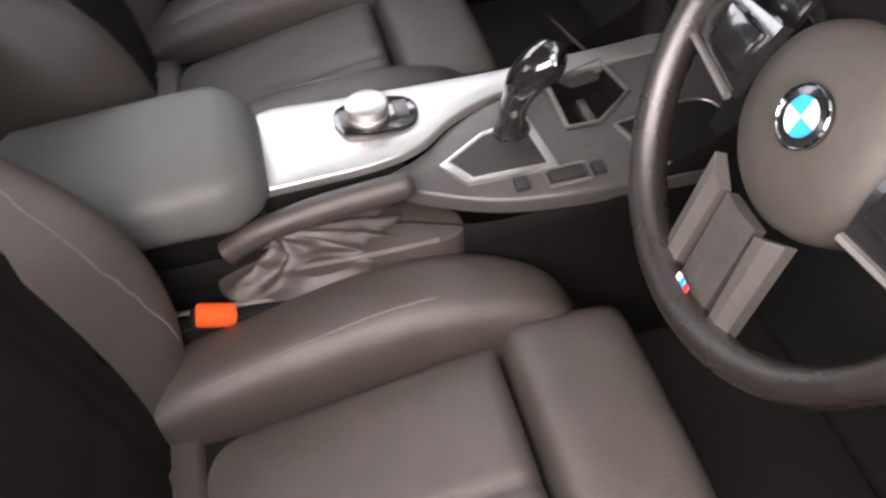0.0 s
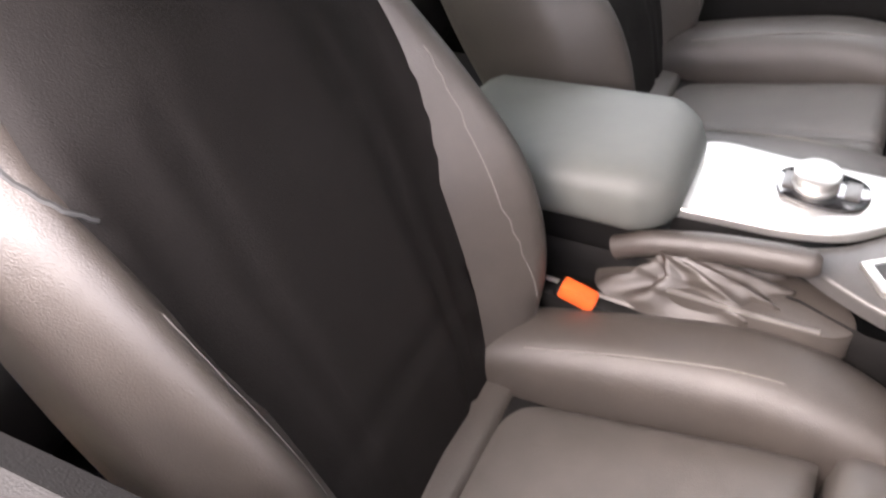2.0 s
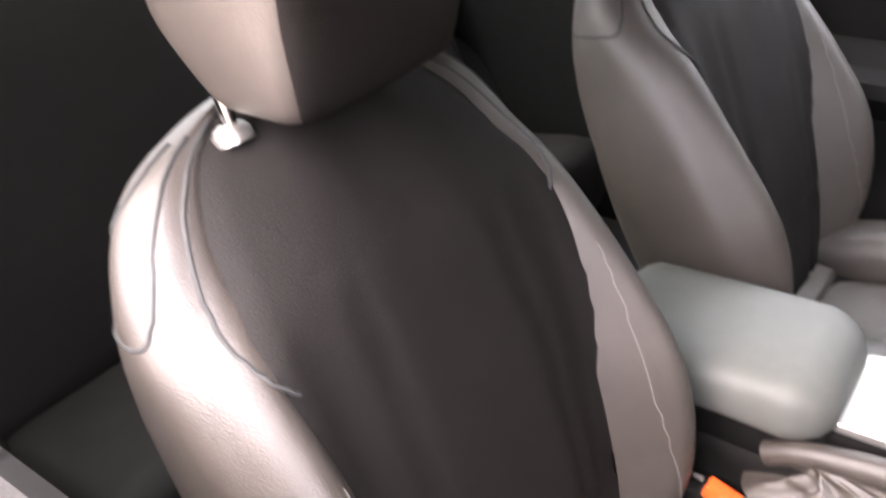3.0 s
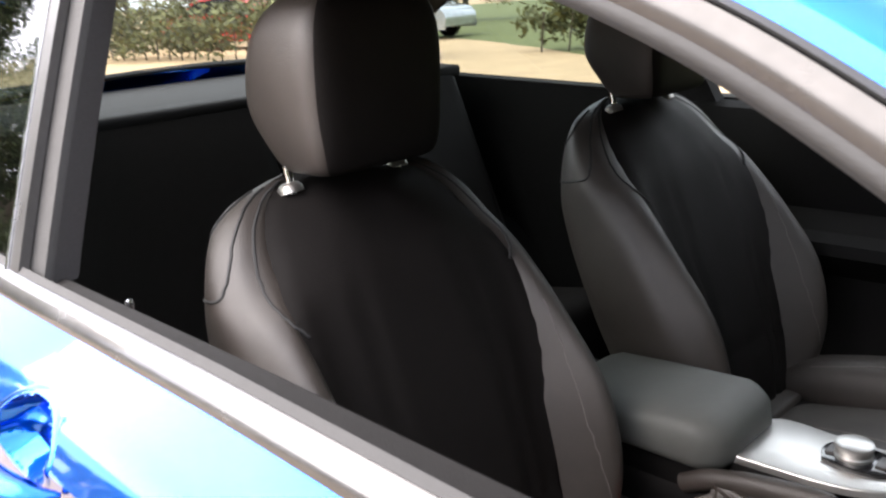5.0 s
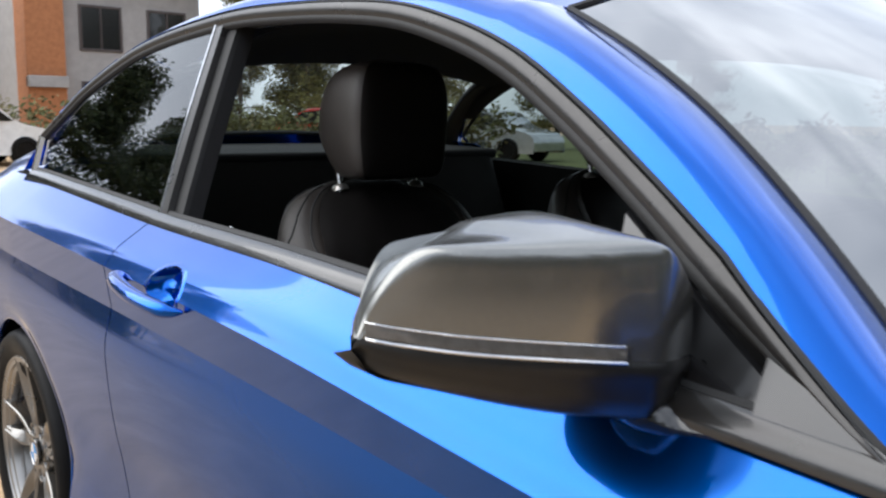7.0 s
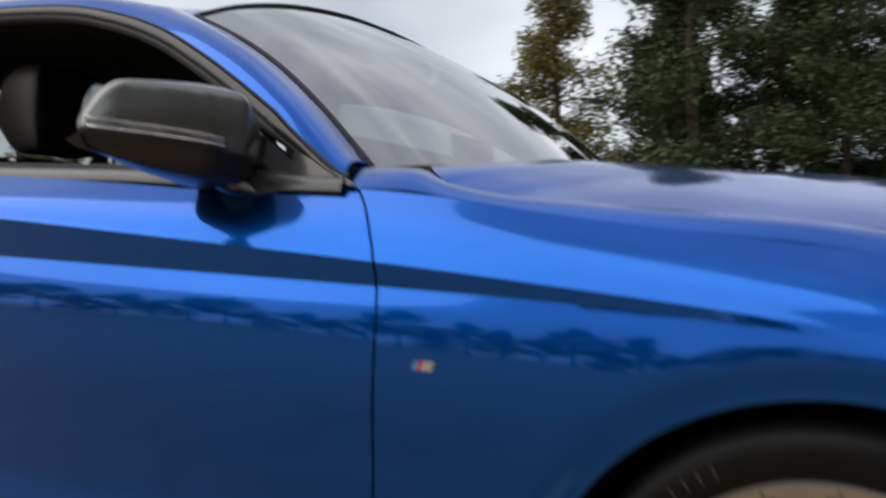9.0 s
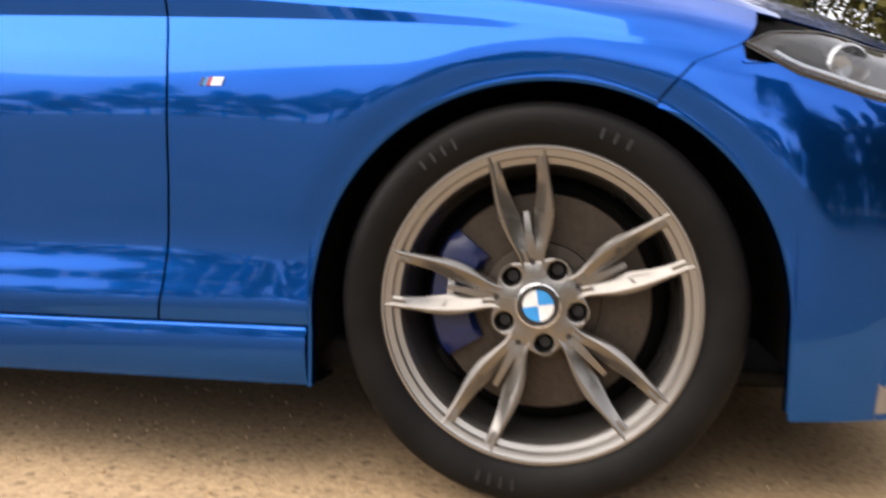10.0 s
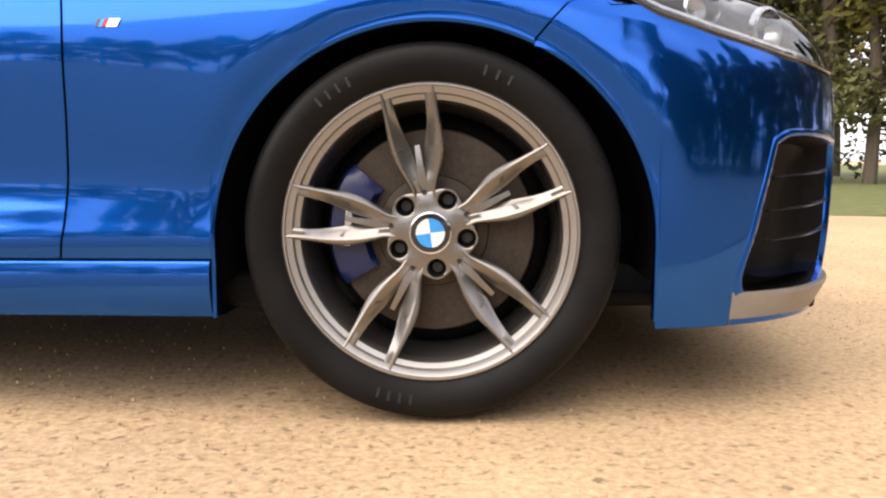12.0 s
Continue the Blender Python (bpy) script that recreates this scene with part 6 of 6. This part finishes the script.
def leaves(points, size, rnd, mat, name, parent):
    """Many small bent leaf sprays round the given points."""
    verts, faces = [], []
    for p, r, n in points:
        for _ in range(n):
            d = Vector((rnd.gauss(0, 1), rnd.gauss(0, 1), rnd.gauss(0, .7))).normalized() * r * rnd.random() ** .45
            c = Vector(p) + d
            a = Vector((rnd.uniform(-1, 1), rnd.uniform(-1, 1), rnd.uniform(-.6, .8))).normalized()
            b = a.cross(Vector((rnd.uniform(-1, 1), rnd.uniform(-1, 1), rnd.uniform(-1, 1)))).normalized()
            s = size * rnd.uniform(.5, 1.3)
            k = len(verts)
            verts += [tuple(c - a * s), tuple(c + b * s * .42), tuple(c + a * s), tuple(c - b * s * .42 + a * s * .2)]
            faces.append((k, k + 1, k + 2, k + 3))
    me = bpy.data.meshes.new(name)
    me.from_pydata(verts, [], faces)
    me.materials.append(mat)
    ob = new(name, me)
    ob.parent = parent
    return ob


def build_tree(seed, h, spread, kind, mat, label, dens=1.0, clear=.25):
    rnd = random.Random(seed)
    t = empty("tree")
    tagged(t, label, "tree", "trees round the drive")
    bend = [(rnd.uniform(-.03, .03) * h * k, rnd.uniform(-.03, .03) * h * k, h * k) for k in (0.0, .25, .5, .75, .97)]
    bend[0] = (0, 0, -.1)
    trunk = spline(bend, 14)
    limbs = [tube(trunk, list(np.linspace(h * .018, h * .003, 14)), 9)]
    pts = []
    n = int(46 if kind == "pine" else 26)
    for i in range(n):
        k = clear + (1 - clear) * (i + rnd.random()) / n
        p = Vector(trunk[min(13, int(k * 13))])
        p.z = h * k
        a = rnd.uniform(0, 6.28)
        prof = (1 - k) ** .75 + .08 if kind == "pine" else math.sin(math.pi * min(1, (k - clear) / (1 - clear) * .85 + .15)) * .9 + .1
        L = spread * prof * rnd.uniform(.6, 1.15)
        e = p + Vector((math.cos(a) * L, math.sin(a) * L, L * (rnd.uniform(-.25, .2) if kind == "pine" else rnd.uniform(.1, .6))))
        mid = p.lerp(e, .5) + Vector((0, 0, L * .08))
        limbs.append(tube([p, mid, e], [h * .006 * (1.1 - k), h * .004 * (1.1 - k), h * .001], 5))
        for q, r in ((.45, .22), (.7, .24), (.95, .22)):
            c = p.lerp(e, q)
            pts.append((c, max(.22, spread * r * rnd.uniform(.8, 1.3)), int(150 * dens)))
    part("trunk", merge(*limbs), BARK, t)
    leaves(pts, h * (.0085 if kind == "pine" else .014), rnd, mat, "crown", t)
    return t


pine = build_tree(11, 9.0, 2.4, "pine", LEAF2, "tall pine with a yellow-green crown", 1.2, .12)
pine.matrix_basis = Matrix.Translation((-8.0, 20.7, 0)) @ Matrix.Scale(.95, 4)
dark = build_tree(12, 13.0, 3.6, "pine", LEAF, "tall dark evergreen tree", 1.5, .06)
dark.matrix_basis = Matrix.Translation((-3.9, 18.5, 0)) @ Matrix.Scale(.80, 4)
wood = build_tree(13, 8.5, 2.6, "broad", LEAF2, "slim woodland tree with thin green leaves", .8, .30)
wood.matrix_basis = Matrix.Translation((7.5, 13.5, 0))
wood2 = build_tree(14, 7.0, 2.2, "broad", LEAF3, "bushy woodland tree with sparse lower leaves", .8, .18)
wood2.matrix_basis = Matrix.Translation((9.2, 12.5, 0))
rnd = random.Random(3)
for x, y, s in ((-5.2, 23.0, .78), (-2.4, 20.5, .85), (-.8, 18.5, .78), (.8, 20.5, .82), (2.6, 19.5, .75), (-1.6, 23.5, .9), (1.6, 24, .9), (4.2, 22, .8), (-4.4, 20.6, .55)):
    copy_thing(dark, Matrix.Translation((x, y, 0)) @ Matrix.Rotation(rnd.uniform(0, 6), 4, "Z") @ Matrix.Scale(s, 4))
for x, y, s in ((-20, 27, .8), (-26, 19, .9), (-24, 24, .8), (-28, 15.5, .9), (-37, 3, 1.0), (-38, -3, .9), (-33, -6, .8)):
    copy_thing(pine, Matrix.Translation((x, y, 0)) @ Matrix.Rotation(rnd.uniform(0, 6), 4, "Z") @ Matrix.Scale(s, 4))
for i in range(16):
    x, y = 4.5 + i * .95 + rnd.uniform(-.4, .4), 12.5 + rnd.uniform(0, 9)
    copy_thing(wood if i % 2 else wood2, Matrix.Translation((x, y, 0)) @ Matrix.Rotation(rnd.uniform(0, 6), 4, "Z") @ Matrix.Scale(rnd.uniform(.75, 1.2), 4))
# woodland ahead of the car and behind the camera, seen in the paint
for i in range(22):
    a = radians(-48 + i * 4.2)
    r = rnd.uniform(9.5, 15)
    copy_thing((dark, wood, dark, wood2)[i % 4], Matrix.Translation((1 + r * math.cos(a), r * math.sin(a), 0)) @ Matrix.Rotation(rnd.uniform(0, 6), 4, "Z") @ Matrix.Scale(rnd.uniform(.6, .85), 4))
rnd = random.Random(21)
for x, y, k in ((-27.5, 2.2, .62), (-29.5, 4.0, .7), (-28.0, 12.6, .66), (-27.0, 14.6, .8)):
    copy_thing(pine, Matrix.Translation((x, y, 0)) @ Matrix.Rotation(rnd.uniform(0, 6), 4, "Z") @ Matrix.Scale(k, 4))
for i, (x, y) in enumerate(((5.4, -9.0), (6.6, -10.5), (7.6, -12.2), (8.8, -11.0))):
    copy_thing((dark, wood2)[i % 2], Matrix.Translation((x, y, 0)) @ Matrix.Rotation(rnd.uniform(0, 6), 4, "Z") @ Matrix.Scale(.7, 4))
for i in range(72):
    a = radians(174 + i * 2.25)
    r = rnd.uniform(42, 54)
    copy_thing((wood, dark, wood2, pine, wood2)[i % 5], Matrix.Translation((-1 + r * math.cos(a), r * math.sin(a), 0)) @ Matrix.Rotation(rnd.uniform(0, 6), 4, "Z") @ Matrix.Scale((.95, .66, 1.1, .85, 1.0)[i % 5] * rnd.uniform(.85, 1.1), 4))

# dark trees behind the car, mirrored in the side windows
for x, y, s in ((-15, -5.5, .62), (-18, -8, .7), (-17, -3.6, .6), (-21, -6.5, .75)):
    copy_thing(dark, Matrix.Translation((x, y, 0)) @ Matrix.Rotation(rnd.uniform(0, 6), 4, "Z") @ Matrix.Scale(s, 4))


def build_hedge(x0, y0, x1, y1, h, w, label, seed, mat):
    rnd_ = random.Random(seed)
    t = empty("hedge")
    tagged(t, label, "hedge")
    n = int(math.hypot(x1 - x0, y1 - y0) / .5)
    pts, stems = [], []
    for i in range(n):
        k = (i + .5) / n
        x, y = x0 + (x1 - x0) * k, y0 + (y1 - y0) * k
        for j in range(3):
            c = (x + rnd_.uniform(-.3, .3), y + rnd_.uniform(-w, w), h * rnd_.uniform(.25, .8))
            pts.append((c, h * rnd_.uniform(.28, .4), 110))
        stems.append(tube([(x, y, -.05), (x + rnd_.uniform(-.2, .2), y, h * .6)], .02, 5))
    part("stem", merge(*stems), BARK, t)
    leaves(pts, .09, rnd_, mat, "foliage", t)


build_hedge(-24, 9.5, -13, 10.5, 1.5, .7, "low loose green hedge across the drive", 5, LEAF3)
build_hedge(-11.5, 12, -7, 13.5, 1.2, .6, "rounded green shrubs by the drive", 6, LEAF3)
build_hedge(-24, 1.5, -23, 7.5, 1.5, .7, "clipped green hedge before the building", 7, LEAF3)
build_hedge(7, 15, 22, 14, 1.6, .9, "rough undergrowth below the woodland trees", 8, LEAF)

# brick building at the end of the drive
BRICK = material("orange_brick", (0.42, 0.17, 0.07), rough=.9, color2=(0.30, 0.12, 0.05), scale=9, bump=.6, bump_scale=40)
RENDERED = material("grey_render", (0.36, 0.34, 0.33), rough=.9, color2=(0.29, 0.28, 0.27), scale=3, bump=.4, bump_scale=60)
ROOF = material("dark_roof_tile", (0.09, 0.075, 0.07), rough=.85, color2=(0.06, 0.05, 0.05), scale=6, bump=.6, bump_scale=20)
house = tagged(empty("house"), "grey rendered building with an orange brick corner", "house")
part("wall", rbox((9, 5.4, 5.6), .02, 1, pose(-34.3, 9.3, 2.8)), RENDERED, house)
part("brick_pier", rbox((1.2, 1.15, 5.6), .02, 1, pose(-29.9, 6.75, 2.8)), BRICK, house)
part("brick_pier", rbox((.4, 1.15, .35), .02, 1, pose(-29.3, 6.75, 2.15)), RENDERED, house, "grey band round the brick pier")
for y in (8.6, 10.8):
    for z in (1.5, 3.9):
        wdw = empty("window", house)
        part("pane", rbox((.04, 1.2, 1.3), .005, 1, pose(-29.79, y, z)), GLOSS_BLACK, wdw)
        part("window_frame", merge(*[rbox((.08, a, b), .01, 1, pose(-29.78, y + dy, z + dz)) for a, b, dy, dz in ((1.36, .08, 0, .68), (1.36, .08, 0, -.68), (.08, 1.3, .64, 0), (.08, 1.3, -.64, 0), (.05, 1.3, 0, 0))]), ROOF, wdw)
part("roof", surface([[(-39.4, 6.2, 5.6), (-39.4, 12.4, 5.6)], [(-34.5, 6.2, 8.0), (-34.5, 12.4, 8.0)], [(-29.2, 6.2, 5.5), (-29.2, 12.4, 5.5)]]), ROOF, house)


def build_far_car(x, y, rz, paint, label):
    """A parked car far off: body, cabin, glass, wheels."""
    c = tagged(empty("parked_car"), label, "car", "cars parked far off")
    c.matrix_basis = pose(x, y, 0, 0, 0, rz)
    side = spline([(-2.1, .35), (-2.15, .75), (-1.9, .92), (-1.3, 1.0), (-.8, 1.36), (.1, 1.44), (.75, 1.36), (1.25, .98), (1.95, .80), (2.15, .60), (2.12, .32)], 44)
    body = [[(p[0], w * (.86 - .14 * max(0, p[1] - .95)), .25 + (p[1] - .25) * f) for p in side] for w, f in ((-1, .70), (-1, .97), (-.93, 1.0), (0, 1.01), (.93, 1.0), (1, .97), (1, .70))]
    body = [[(p[0], -.86, .25) for p in side]] + body + [[(p[0], .86, .25) for p in side]]
    part("body", surface(body), paint, c)
    for sg in (-1, 1):
        gl = [(-1.15, 1.0), (-.75, 1.30), (.05, 1.37), (.70, 1.30), (1.12, 1.0)]
        part("side_glass", slab(gl, .01, pose(0, sg * .865, 0, 90, 0, 0)), GLOSS_BLACK, c)
        for xw in (-1.3, 1.35):
            wh = part("wheel", lathe([(.32, -.10), (.33, -.06), (.33, .06), (.32, .10), (.22, .11), (.20, .08), (.001, .08)], 28, pose(xw, sg * .80, .33, 0, 0, 0 if sg > 0 else 180)), TYRE, c)


build_far_car(-22.0, 2.5, 100, material("white_paint", (.78, .78, .78), rough=.2, coat=1.0, scale=5), "white hatchback parked before the building")
build_far_car(-22.5, 13.0, 20, material("red_paint", (.55, .04, .03), rough=.2, coat=1.0, scale=5), "red car parked beyond the hedge")
build_far_car(-19.0, 15.5, 15, material("silver_paint", (.55, .57, .60), rough=.2, metal=.4, coat=1.0, scale=5), "silver car parked beyond the hedge")
